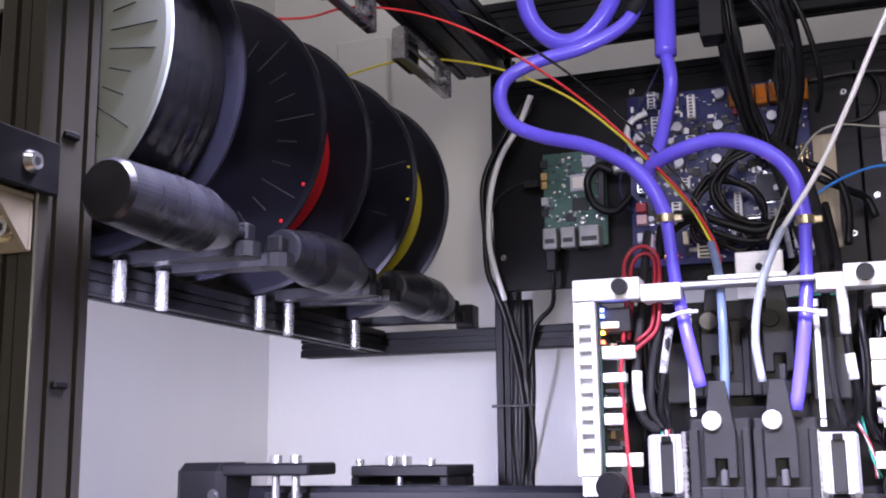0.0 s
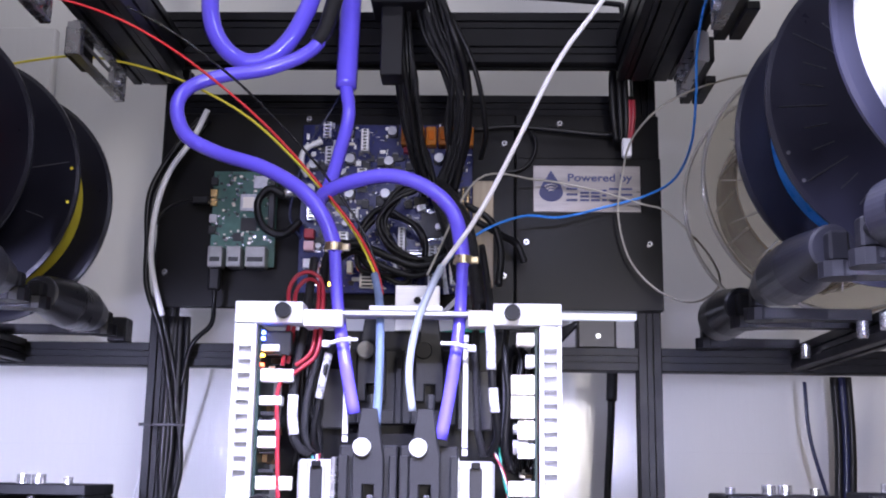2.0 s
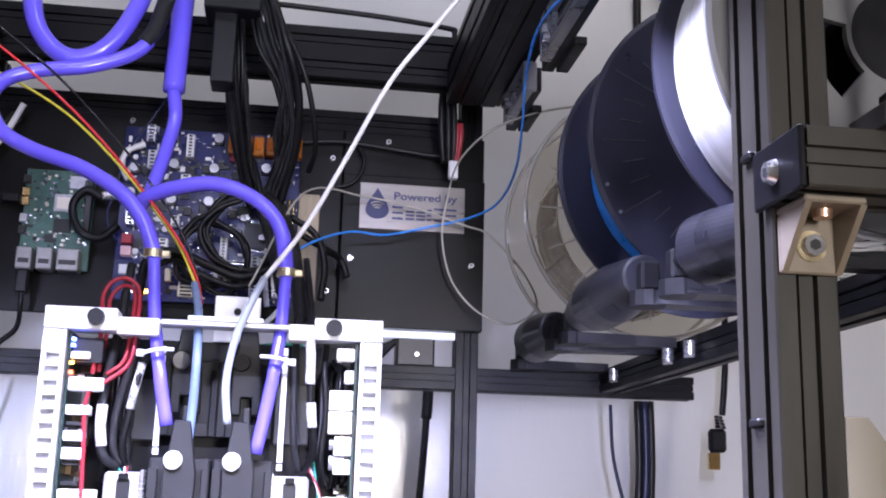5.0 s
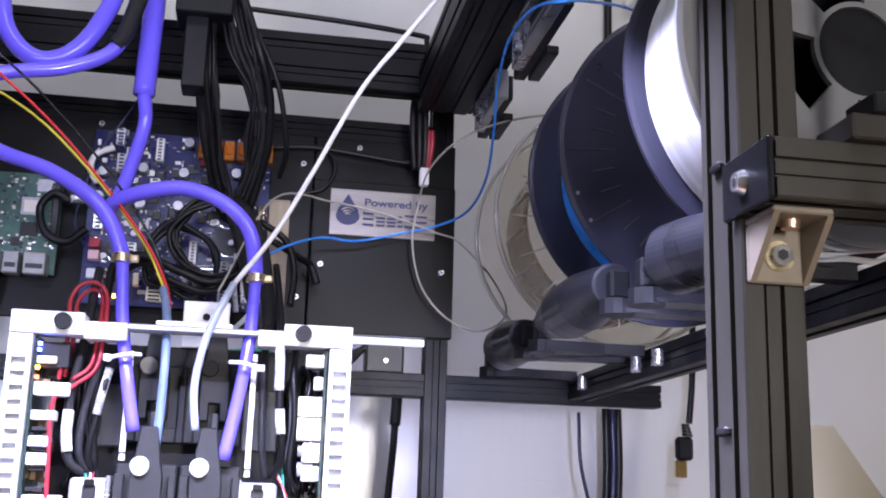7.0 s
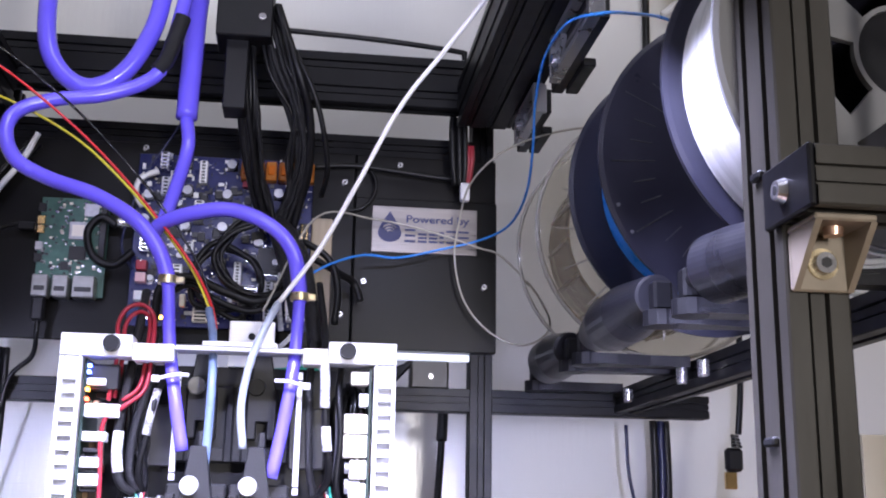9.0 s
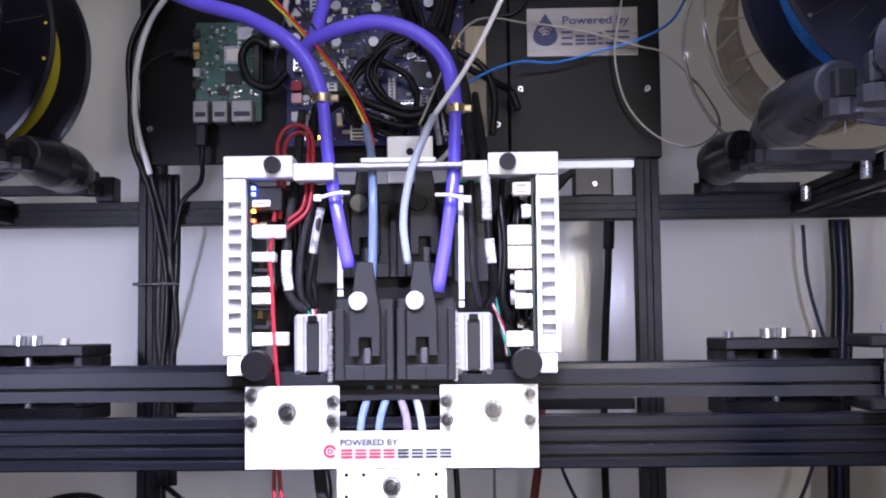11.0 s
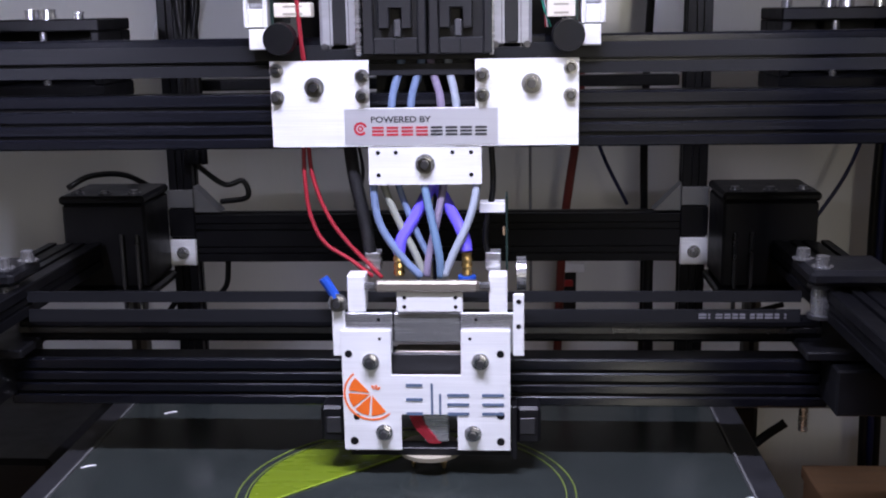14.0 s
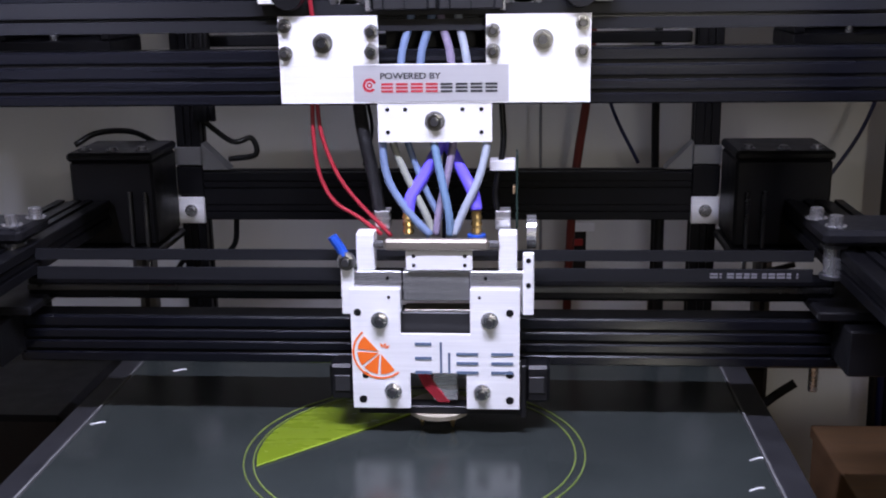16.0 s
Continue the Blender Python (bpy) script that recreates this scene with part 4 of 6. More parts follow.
def small_computer():
    e = thing("single_board_computer", "small green single-board computer with silver ports", "circuit board")
    f = .898
    part("board", box(-.230, -.174, f, f + .0015, .172, .257, .0004), PCB_GREEN, e)
    part("processor", fy(-.2055, -.1905, .221, .236, .0024, f), CAP, e, "silver square processor lid")
    part("processor_label", fy(-.2032, -.1928, .2235, .2335, .0027, f, 0), CREAM, e)
    part("memory_chip", fy(-.2045, -.1905, .2035, .2155, .0012, f), CHIP, e)
    part("radio_shield", fy(-.1945, -.1825, .2415, .2525, .0018, f), CAP, e)
    part("usb_chip", fy(-.2105, -.2035, .1945, .2020, .001, f), CHIP, e)
    for x0, x1 in ((-.2285, -.2160), (-.2125, -.2000), (-.1965, -.1790)):
        p = part("port", fy(x0, x1, .1695, .1875, .0145, f, .0008), PORT, e)
        part("port_mouth", fy(x0 + .0015, x1 - .0015, .1692, .172, .012, f, 0), CHIP, p)
        part("port_shade", fy(x0 + .002, x1 - .002, .174, .178, .0147, f, 0), CHIP, p)
    part("header", fy(-.1795, -.1745, .199, .250, .0085, f), CHIP, e)
    for z, m in ((.2475, CHIP), (.2365, BRASS), (.2285, BRASS), (.214, CAP), (.204, CHIP)):
        part("edge_port", fy(-.2315, -.2255, z - .0035, z + .0035, .0035, f), m, e)
    rnd = random.Random(4)
    small = {CHIP: bmesh.new(), CREAM: bmesh.new(), STEEL: bmesh.new()}
    for k in range(150):
        x, z = -.228 + .05 * rnd.random(), .19 + .065 * rnd.random()
        m = (CHIP, CREAM, STEEL)[int(3 * rnd.random())]
        q = 1 + rnd.random()
        box(x, x + .0014 * q, f - .0008, f + .0002, z, z + .001 * q, 0, small[m])
    for m, bm in small.items():
        tagged(part("small_component_field", bm, m, e), kind="stuff")
    for x, z in ((-.2265, .2535), (-.1775, .2535), (-.2265, .1955), (-.1775, .1955)):
        part("spacer", cyl((x, f + .0015, z), (x, .909, z), .0025, seg=10), BRASS, e)
    part("usb_plug", box(-.2275, -.2175, .886, .894, .150, .1695, .0015), BLACK, e, "black plug below the port")
    return e


small_computer()


def sign():
    e = thing("sign_plate", "brushed metal sign with dark blue print on the cover", "sign")
    part("plate", box(.049, .142, .9025, .904, .224, .2655, .0003), SIGN, e)
    drop = bmesh.new()
    c = (.0645, .2415)
    o = [(c[0] + .0105 * math.cos(a), c[1] + .0085 * math.sin(a)) for a in [math.pi * k / 12 + math.pi for k in range(13)]] + [(c[0] + .0085, c[1] + .006), (c[0], c[1] + .0195), (c[0] - .0085, c[1] + .006)]
    prism(o, "y", .9021, .9027, drop)
    part("drop_mark", drop, DARKBLUE, e)
    for k, r in enumerate((.003, .0055, .008)):
        arc = [(c[0] + r * math.cos(a), .9019, c[1] - .001 + r * math.sin(a)) for a in [math.pi * (0.25 + 0.5 * q / 6) for q in range(7)]]
        part("arc_mark", tube(arc, .0007, 5, 2), SIGN, e)
    flat_text("Powered by", .0095, .0785, .2515, .9022, DARKBLUE, e, width=.056)
    for cx, w, z1 in ((.0825, .0095, .2455), (.0935, .0078, .2420), (.1030, .0078, .2420), (.1105, .0040, .2440), (.1190, .0085, .2455), (.1300, .0095, .2455)):
        bar_stack(cx, .2335, z1, w, .0019, .9019, DARKBLUE, e)
    return e


sign()
tagged(link("cream_strip", box(-.0035, .0145, .901, .9085, .157, .251), STRIP), "pale wooden strip beside the control board", "strip")
for x, z, f in ((.043, .197, .904), (.149, .196, .904), (.024, .168, .909), (.073, .306, .910), (.024, .287, .909), (-.271, .169, .909), (-.150, .309, .909)):
    e = thing("panel_screw", "small bright screw in the black panel", "screw", "panel screws", at=(x, f, z))
    part("head", cyl((0, 0, 0), (0, -.002, 0), .0031, .0024, seg=16), STEEL, e)
    part("socket", cyl((0, -.0016, 0), (0, -.0022, 0), .0012, seg=6), CHIP, e)


# ---- cable bundles ----
def loom(name, base, spread, radii, label, materials, seed):
    """Single cables that follow one another loosely, each an object of its own."""
    rnd = random.Random(seed)
    for r in radii:
        off = Vector((rnd.uniform(-1, 1) * spread, rnd.uniform(-1, 1) * spread * .7, 0))
        pts = []
        for k, p in enumerate(base):
            q = Vector(p) + off * (0.75 + 0.5 * math.sin(1.3 * k + 7 * rnd.random())) + Vector((rnd.uniform(-1, 1), rnd.uniform(-1, 1), 0)) * spread * .18
            pts.append(q)
        m = materials[int(rnd.random() * len(materials))]
        hose(name, pts, r, m, label, "cable", 7, 5)


def top_block():
    e = thing("cable_block", "black block that clamps the cable bundle above the panel", "cable clamp")
    part("body", box(-.086, -.042, .79, .83, .368, .43, .001), BLACK, e)
    part("drop_arm", box(-.078, -.060, .80, .825, .31, .370, .001), BLACK, e)
    part("screw", screw((-.05, .79, .385), (0, -1, 0), .002), STEEL, e)


top_block()
loom("loom_cable", [(-.064, .812, .40), (-.064, .812, .348), (-.060, .822, .315), (-.056, .842, .286), (-.050, .86, .258), (-.040, .872, .231)], .009, (.0030, .0028, .0026, .0024, .0022, .0020, .0018, .0018, .0016), "black cable of the bundle over the control board", (CABLE, BRAID, CABLE), 21)
loom("loom_cable", [(-.048, .805, .40), (-.032, .805, .348), (-.018, .818, .316), (-.014, .836, .285), (-.019, .856, .257), (-.030, .872, .231)], .010, (.0036, .0030, .0026, .0024, .0022, .0020, .0018, .0018, .0016, .0016, .0014), "black cable of the bundle over the control board", (CABLE, BRAID, CABLE), 22)
hose("loom_cable", [(-.040, .80, .39), (-.014, .80, .344), (0, .81, .31), (.007, .83, .274), (.003, .85, .256)], .0022, CABLE, "black cable hanging apart from the bundle", "cable")
hose("braided_cable", [(-.030, .862, .235), (-.018, .83, .215), (-.008, .79, .185), (-.002, .76, .150), (.003, .74, .115)], .0055, BRAID, "thick braided cable running down to the head", "cable")
hose("braided_cable", [(-.035, .862, .228), (-.028, .83, .205), (-.020, .80, .175), (-.012, .77, .14)], .0045, BRAID, "thick braided cable running down to the head", "cable")
hose("loom_cable", [(-.01, .86, .22), (.012, .86, .205), (.020, .86, .18), (.018, .85, .15)], .003, CABLE, "black cable hanging over the panel", "cable")
hose("loom_cable", [(.000, .86, .205), (.022, .87, .195), (.034, .88, .19), (.040, .88, .175)], .003, CABLE, "black cable hanging over the panel", "cable")
hose("panel_cable", [(-.005, .90, .297), (.03, .90, .300), (.07, .90, .297), (.11, .90, .293), (.125, .895, .292)], .0024, CABLE, "black cable along the top of the panel", "cable")
hose("panel_cable", [(.040, .905, .305), (.050, .90, .29), (.050, .90, .275), (.040, .90, .262), (.022, .90, .258)], .0016, CABLE, "thin black cable arcing on the panel", "cable")
for k, (dx, r, m) in enumerate(((0, .0032, CABLE), (.006, .0032, CABLE), (.011, .0028, CABLE), (.014, .0022, RED_WIRE), (.017, .0022, RED_WIRE))):
    top = [(.118 + dx, .885, .350 - .004 * k), (.116 + dx, .880, .335)] if m is CABLE else [(.1165 + dx, .881, .318)]
    hose("drop_cable", top + [(.117 + dx, .882, .305), (.120 + dx * .7, .888, .283)], r, m, "cable hanging at the end of the panel", "cable")
tagged(link("white_plug", box(.124, .132, .880, .888, .268, .284, .001), NYLON), "small white plug on red wires", "plug")
hose("panel_cable", [(-.165, .885, .232), (-.178, .884, .238), (-.188, .885, .225), (-.182, .885, .205), (-.165, .885, .198), (-.150, .885, .210)], .0034, CABLE, "thick black lead curling beside the small computer", "cable")
hose("panel_cable", [(-.152, .886, .236), (-.165, .885, .234)], .0042, ALU, "silver plug shell of the black lead", "plug")
hose("blue_wire", [(-.115, .88, .33), (-.130, .885, .305), (-.147, .885, .275), (-.155, .886, .245), (-.160, .886, .215), (-.150, .887, .195)], .0011, BLUE_WIRE, "thin dark blue wire beside the control board", "wire", 6)
hose("grey_wire", [(-.135, .888, .282), (-.148, .886, .275), (-.152, .886, .262), (-.146, .887, .25)], .0028, WHITE_WIRE, "pale grey wire curling at the board edge", "wire", 6)
hose("white_wire", [(-.020, .885, .190), (-.010, .882, .183), (-.004, .882, .168), (-.012, .884, .150), (-.022, .888, .138), (-.030, .89, .132)], .0022, WHITE_WIRE, "white wire bending below the board", "wire", 6)
hose("white_wire", [(-.030, .887, .185), (-.028, .884, .170), (-.025, .886, .148)], .0024, LABEL, "white labelled wire hanging from a plug", "wire", 6)
for k in range(5):
    hose("thin_wire", [(-.020 + .003 * k, .887, .180 + .003 * k), (-.012, .880, .178 - .004 * k), (-.006 - .002 * k, .884, .170 + .004 * k)], .0007, (RED_WIRE, CABLE, WHITE_WIRE, RED_WIRE, CABLE)[k], "thin wire at the board plugs", "wire", 5)
hose("ribbon_lead", [(-.046, .884, .162), (-.046, .884, .145), (-.043, .888, .128), (-.036, .90, .118)], .0042, BLUE_WIRE, "dark blue network lead below the board", "cable")
hose("green_wire", [(-.03, .912, .118), (0, .912, .121), (.010, .912, .116)], .002, GREEN_WIRE, "green wire behind the middle post", "wire", 6)
for k in range(4):
    hose("rail_cable", [(.055, .905, .098 + .003 * k), (.07, .925, .112 + .003 * k), (.085, .93, .128), (.095, .93, .136)], .0032, CABLE, "black cable bending up behind the cover", "cable")

# cables along the left rear post
loom("post_cable", [(-.241, .895, .303), (-.262, .895, .272), (-.283, .895, .235), (-.284, .898, .19), (-.279, .902, .154), (-.268, .906, .119), (-.258, .907, .078), (-.252, .907, .039), (-.251, .907, 0), (-.258, .907, -.04), (-.262, .907, -.11)], .004, (.0026, .0026), "black cable hanging beside the rear post", (CABLE,), 31)
for k, (x, r) in enumerate(((-.262, .004), (-.2555, .0036), (-.2495, .003), (-.259, .003))):
    hose("post_cable", [(x, .912, .13), (x + .002 * math.sin(k), .909, .06), (x - .001, .909, 0), (x + .003 * math.cos(k), .909, -.05), (x, .909, -.13)], r, CABLE, "black cable tied to the rear post", "cable")
for z in (.036, -.046):
    tagged(link("post_strap", box(-.2835, -.2440, .9025, .9035, z, z + .0025, .0003), BLACK), "black cable tie round the rear post", "cable tie")
hose("white_cable", [(-.236, .885, .309), (-.248, .885, .282), (-.265, .885, .255), (-.275, .885, .223), (-.279, .89, .188), (-.278, .897, .164), (-.27, .905, .13)], .0026, WHITE_WIRE, "white cable beside the panel", "cable")
hose("usb_lead", [(-.231, .893, .230), (-.25, .892, .230), (-.268, .892, .221), (-.278, .892, .207), (-.283, .893, .189)], .0014, CABLE, "thin black lead to the small computer", "cable", 6)
tagged(link("lead_plug", box(-.246, -.232, .889, .8965, .226, .233, .001), BLACK), "black plug in the small computer", "plug")
hose("usb_lead", [(-.2225, .89, .152), (-.222, .89, .14), (-.226, .90, .122), (-.243, .906, .105), (-.250, .907, .07)], .0022, CABLE, "black lead below the small computer", "cable", 6)
tagged(link("under_panel_led_strip", box(.0525, .1385, .9185, .926, .1325, .1378, 0), LED_SOFT), "lit white LED strip under the electronics panel", "LED strip")


# ---- spools and their roller stands ----
def flange(r, hole_r, y0, y1, windows=0, w0=.045, w1=.075, seg=96, phase=0.0):
    """A spool side: a disc with a hub hole and, where there are any, windows cut through it."""
    bm = bmesh.new()
    radii = [hole_r, w0, w1, r - .003, r]
    ring = {}
    for k in range(seg):
        a = 2 * math.pi * k / seg
        for i, q in enumerate(radii):
            for j, y in enumerate((y0, y1)):
                yy = y + (.0006 if j == 0 else -.0006) * (i == 4)
                ring[k, i, j] = bm.verts.new((q * math.cos(a), yy, q * math.sin(a)))

    def cut(k):
        return windows and ((k / seg - phase) * windows) % 1.0 < .62
    for k in range(seg):
        n = (k + 1) % seg
        for i in range(4):
            if i == 1 and cut(k):
                continue
            for j in (0, 1):
                bm.faces.new([ring[k, i, j], ring[n, i, j], ring[n, i + 1, j], ring[k, i + 1, j]])
        bm.faces.new([ring[k, 4, 0], ring[n, 4, 0], ring[n, 4, 1], ring[k, 4, 1]])
        bm.faces.new([ring[k, 0, 0], ring[n, 0, 0], ring[n, 0, 1], ring[k, 0, 1]])
        if cut(k):
            for i in (1, 2):
                bm.faces.new([ring[k, i, 0], ring[n, i, 0], ring[n, i, 1], ring[k, i, 1]])
            if not cut((k - 1) % seg):
                bm.faces.new([ring[k, 1, 0], ring[k, 2, 0], ring[k, 2, 1], ring[k, 1, 1]])
            if not cut(n):
                bm.faces.new([ring[n, 1, 0], ring[n, 2, 0], ring[n, 2, 1], ring[n, 1, 1]])
    bmesh.ops.recalc_face_normals(bm, faces=bm.faces)
    return bm


def winding(r, y0, y1, turns, seg=72, seed=0):
    """Wound filament: ridges side by side, a little uneven."""
    rnd = random.Random(seed)
    bm = bmesh.new()
    rows = []
    for i in range(turns * 2 + 1):
        y = y0 + (y1 - y0) * i / (turns * 2)
        q = r + (.0009 if i % 2 else -.0009) + rnd.uniform(-.0006, .0006)
        rows.append([bm.verts.new((q * math.cos(a), y, q * math.sin(a))) for a in (2 * math.pi * k / seg for k in range(seg))])
    for a, b in zip(rows, rows[1:]):
        for k in range(seg):
            bm.faces.new((a[k], a[(k + 1) % seg], b[(k + 1) % seg], b[k]))
    bmesh.ops.recalc_face_normals(bm, faces=bm.faces)
    return bm


def spool(x, y0, y1, z, r, front, back, wound, fill, label, windows=0, marks=0, mark_mat=None, dots=None, dot_mat=None, clip=None):
    e = thing("filament_spool", label, "spool", "filament spools", at=(x, y0, z))
    w = y1 - y0
    part("front_flange", flange(r, .0235, 0, .0035, windows, .0262, .046, phase=172 / 360) if windows else flange(r, .027, 0, .0035), front, e)
    part("rear_flange", flange(r, .027, w - .0035, w, 0), back, e)
    part("winding", winding(fill, .0036, w - .0036, int((w - .007) / .0026)), wound, e, smooth=True)
    part("hub", cyl((0, .0036, 0), (0, w - .0036, 0), .049 if windows else .028, seg=40, caps=False), back, e)
    if clip is not None:
        c = part("filament_clip", box(-.006, .006, w - .008, w - .001, r - .004, r + .006, .001), BLACK, e, "black clip on the flange rim")
        c.matrix_local = Matrix.Rotation(clip, 4, "Y")
    part("hub_lining", cyl((0, .0015, 0), (0, w - .0005, 0), .0233 if windows else .0265, seg=40, caps=windows > 0), BLACK, e)
    for k in range(marks):
        a = 2 * math.pi * (k + .3) / marks
        if mark_mat:
            q0, q1 = (.066, .080) if k % 3 else (.064, .092)
        else:
            q0, q1 = (.038, .050) if k % 4 else (.038, .062)
        part("rib_mark", tube([(q0 * math.cos(a), -.0002, q0 * math.sin(a)), (q1 * math.cos(a), -.0002, q1 * math.sin(a))], .0004, 5, 1), mark_mat or SPOOL_EDGE, e)
    for a in (dots or ()):
        part("clip_hole", cyl(((r - .006) * math.cos(a), -.0006, (r - .006) * math.sin(a)), ((r - .006) * math.cos(a), .002, (r - .006) * math.sin(a)), .0012, seg=10), dot_mat or wound, e)
    return e


ZS = 0.213
spool(-.40, .427, .503, ZS, .1, SPOOL_GREY, SPOOL_BLACK, BLACK_FIL, .088, "light grey spool full of glossy black filament", marks=40, mark_mat=CHIP)
spool(-.40, .604, .682, ZS, .1, SPOOL_BLACK, SPOOL_BLACK, RED_FIL, .067, "black spool with bright red filament", marks=30, mark_mat=SPOOL_EDGE, dots=(-.75, -.45), clip=.05)
spool(-.40, .768, .846, ZS, .1, SPOOL_BLACK, SPOOL_BLACK, YELLOW_FIL, .076, "black spool with yellow filament", marks=12, mark_mat=SPOOL_EDGE, dots=(-.18, .1, 1.2), clip=.1)
white_spool = spool(.279, .437, .499, ZS + .010, .1, SPOOL_SMOKE, SPOOL_NAVY, WHITE_WOUND, .0885, "grey spool with cut-outs full of white filament", windows=4)
white_spool.rotation_euler = (0, 0, radians(5.5))
spool(.271, .601, .681, ZS + .008, .1, SPOOL_NAVY, SPOOL_NAVY, BLUE_FIL, .076, "dark spool with blue filament", marks=36, mark_mat=GREY_LIGHT, dots=(3.7, 3.5), dot_mat=GREY_WIRE)


# loose turns of white filament hanging out below their spool
rnd = random.Random(17)
for k in range(8):
    q, y, a0 = .091 + .0028 * k, .444 + .0065 * k, -1.15 + .12 * rnd.random()
    pts = [(.273 + (q + .002 * math.sin(2 * j + k)) * math.cos(a0 + .19 * j), y + .002 * rnd.random(), ZS + .008 + (q + .002 * math.sin(2 * j + k)) * math.sin(a0 + .19 * j)) for j in range(-6, 7)]
    tagged(link("loose_filament", tube(pts, .0016, 7, 4), WHITE_FIL, smooth=True), "loose turn of white filament below its spool", "filament", "loose filament turns")


def clear_spool(x, y0, y1, z, r):
    e = thing("clear_filament_spool", "clear plastic spool with ribs and a little filament", "spool", "filament spools", at=(x, y0, z))
    w = y1 - y0
    part("front_flange", flange(r, .03, 0, .002), CLEAR, e)
    part("rear_flange", flange(r, .03, w - .002, w), CLEAR, e)
    for y in (0, w):
        for q in (r,):
            pts = [(q * math.cos(a), y, q * math.sin(a)) for a in (2 * math.pi * k / 48 for k in range(49))]
            part("rim_bead", tube(pts, .0016, 8, 1), CLEAR_RIM, e)
    part("winding", winding(.074, .003, w - .003, 9), AMBER_FIL, e, smooth=True)
    for k in range(16):
        a = 2 * math.pi * k / 16
        part("rib", tube([(.050 * math.cos(a), .0, .050 * math.sin(a)), (.086 * math.cos(a), .0, .086 * math.sin(a))], .0008, 5, 1), CLEAR_RIM, e)
        # real ribs, thick and pale so that they also stand for highlights
        part("hub_rib", tube([(.0755 * math.cos(a + .1), .006, .0755 * math.sin(a + .1)), (.0755 * math.cos(a + .1), w - .006, .0755 * math.sin(a + .1))], .0015, 5, 1), HUB_RIB, e)


clear_spool(.271, .784, .859, ZS + .008, .1)


def roller(x, y0, y1, z, s, shelf, reach, lug_in_front=True, turn=0):
    """A printed roller, tapered at both ends, between two upright lugs on flat arms with round ends; s points to the side of the shelf rail."""
    e = thing("spool_roller_stand", "black printed roller on two flat arms under a spool", "roller stand", "roller stands")
    n = 40
    w = y1 - y0
    prof = [(y0 + .0065, .0110), (y0 + .0070, .0128), (y0 + w * .36, .0182), (y0 + w * .60, .0182), (y1 - .0245, .0118), (y1 - .0240, .0095)]
    if not lug_in_front:
        prof[:3] = [(y0 + .001, .0138), (y0 + .004, .0158), (y0 + w * .40, .0182)]
    bm = bmesh.new()
    rings = [[bm.verts.new((x + q * math.cos(a), y, z + q * math.sin(a))) for a in (2 * math.pi * k / n for k in range(n))] for y, q in prof]
    for a, b in zip(rings, rings[1:]):
        for k in range(n):
            bm.faces.new((a[k], a[(k + 1) % n], b[(k + 1) % n], b[k]))
    bm.faces.new(rings[0]), bm.faces.new(rings[-1])
    bmesh.ops.recalc_face_normals(bm, faces=bm.faces)
    bmesh.ops.rotate(bm, cent=(x, y1 - .024, z), matrix=Matrix.Rotation(turn, 3, "Z"), verts=bm.verts)
    part("roller", bm, SCUFFED, e, "scuffed black roller")
    for y in (y0, y1):
        if y > .43:
            part("arm", prism([(x, y - .0095), (x + s * .020, y - .0095), (x + s * .045, y - .006), (x + s * reach, y - .006), (x + s * reach, y + .006), (x + s * .045, y + .006), (x + s * .020, y + .0095), (x, y + .0095)], "z", shelf, shelf + .0075), PRINT_BLACK, e)
        if y == y0 and not lug_in_front:
            continue
        part("arm_end", cyl((x - s * .0005, y, shelf - .0008), (x - s * .0005, y, shelf + .0080), .0100, seg=12), BLACK, e)
        part("spindle", cyl((x, y1 - .025, z), (x, y1 - .005, z), .0045, seg=14), BLACK, e)
        part("lug", box(x - .0055, x + .0055, y - .0055, y + .0055, shelf + .0081, z + .007, .0015), BLACK, e)
    return e


for y0, y1 in ((.394, .5215), (.562, .697), (.7345, .880)):
    roller(-.311, y0, y1, .1225, -1, .1102, .15, y0 > .4)
for x, y0, y1 in ((.198, .437, .5215), (.193, .556, .722), (.193, .7625, .890)):
    roller(x, y0, y1, .1235, 1, .1055, .2670 - x, y0 > .5, 0 if y0 > .5 else radians(14))
tagged(link("stand_end_block", box(-.320, -.304, .915, .935, .1085, .130, .0012), PRINT_BLACK), "small black printed block at the end of the shelf rail", "block")
for x, z, top, ys in ((-.384, 0, .1105, (.507, .550, .672, .715, .836)), (.262, .0075, .0978, (.678, .721, .853))):
    for y in ys:
        e = thing("stand_bolt", "zinc plated bolt end below a roller stand", "bolt", "stand bolts", at=(x, y, z))
        part("shank", cyl((0, 0, .088), (0, 0, top), .0040, seg=16), STEEL, e)
        part("tip", cyl((0, 0, .0865), (0, 0, .088), .0032, .0040, seg=16), STEEL, e)


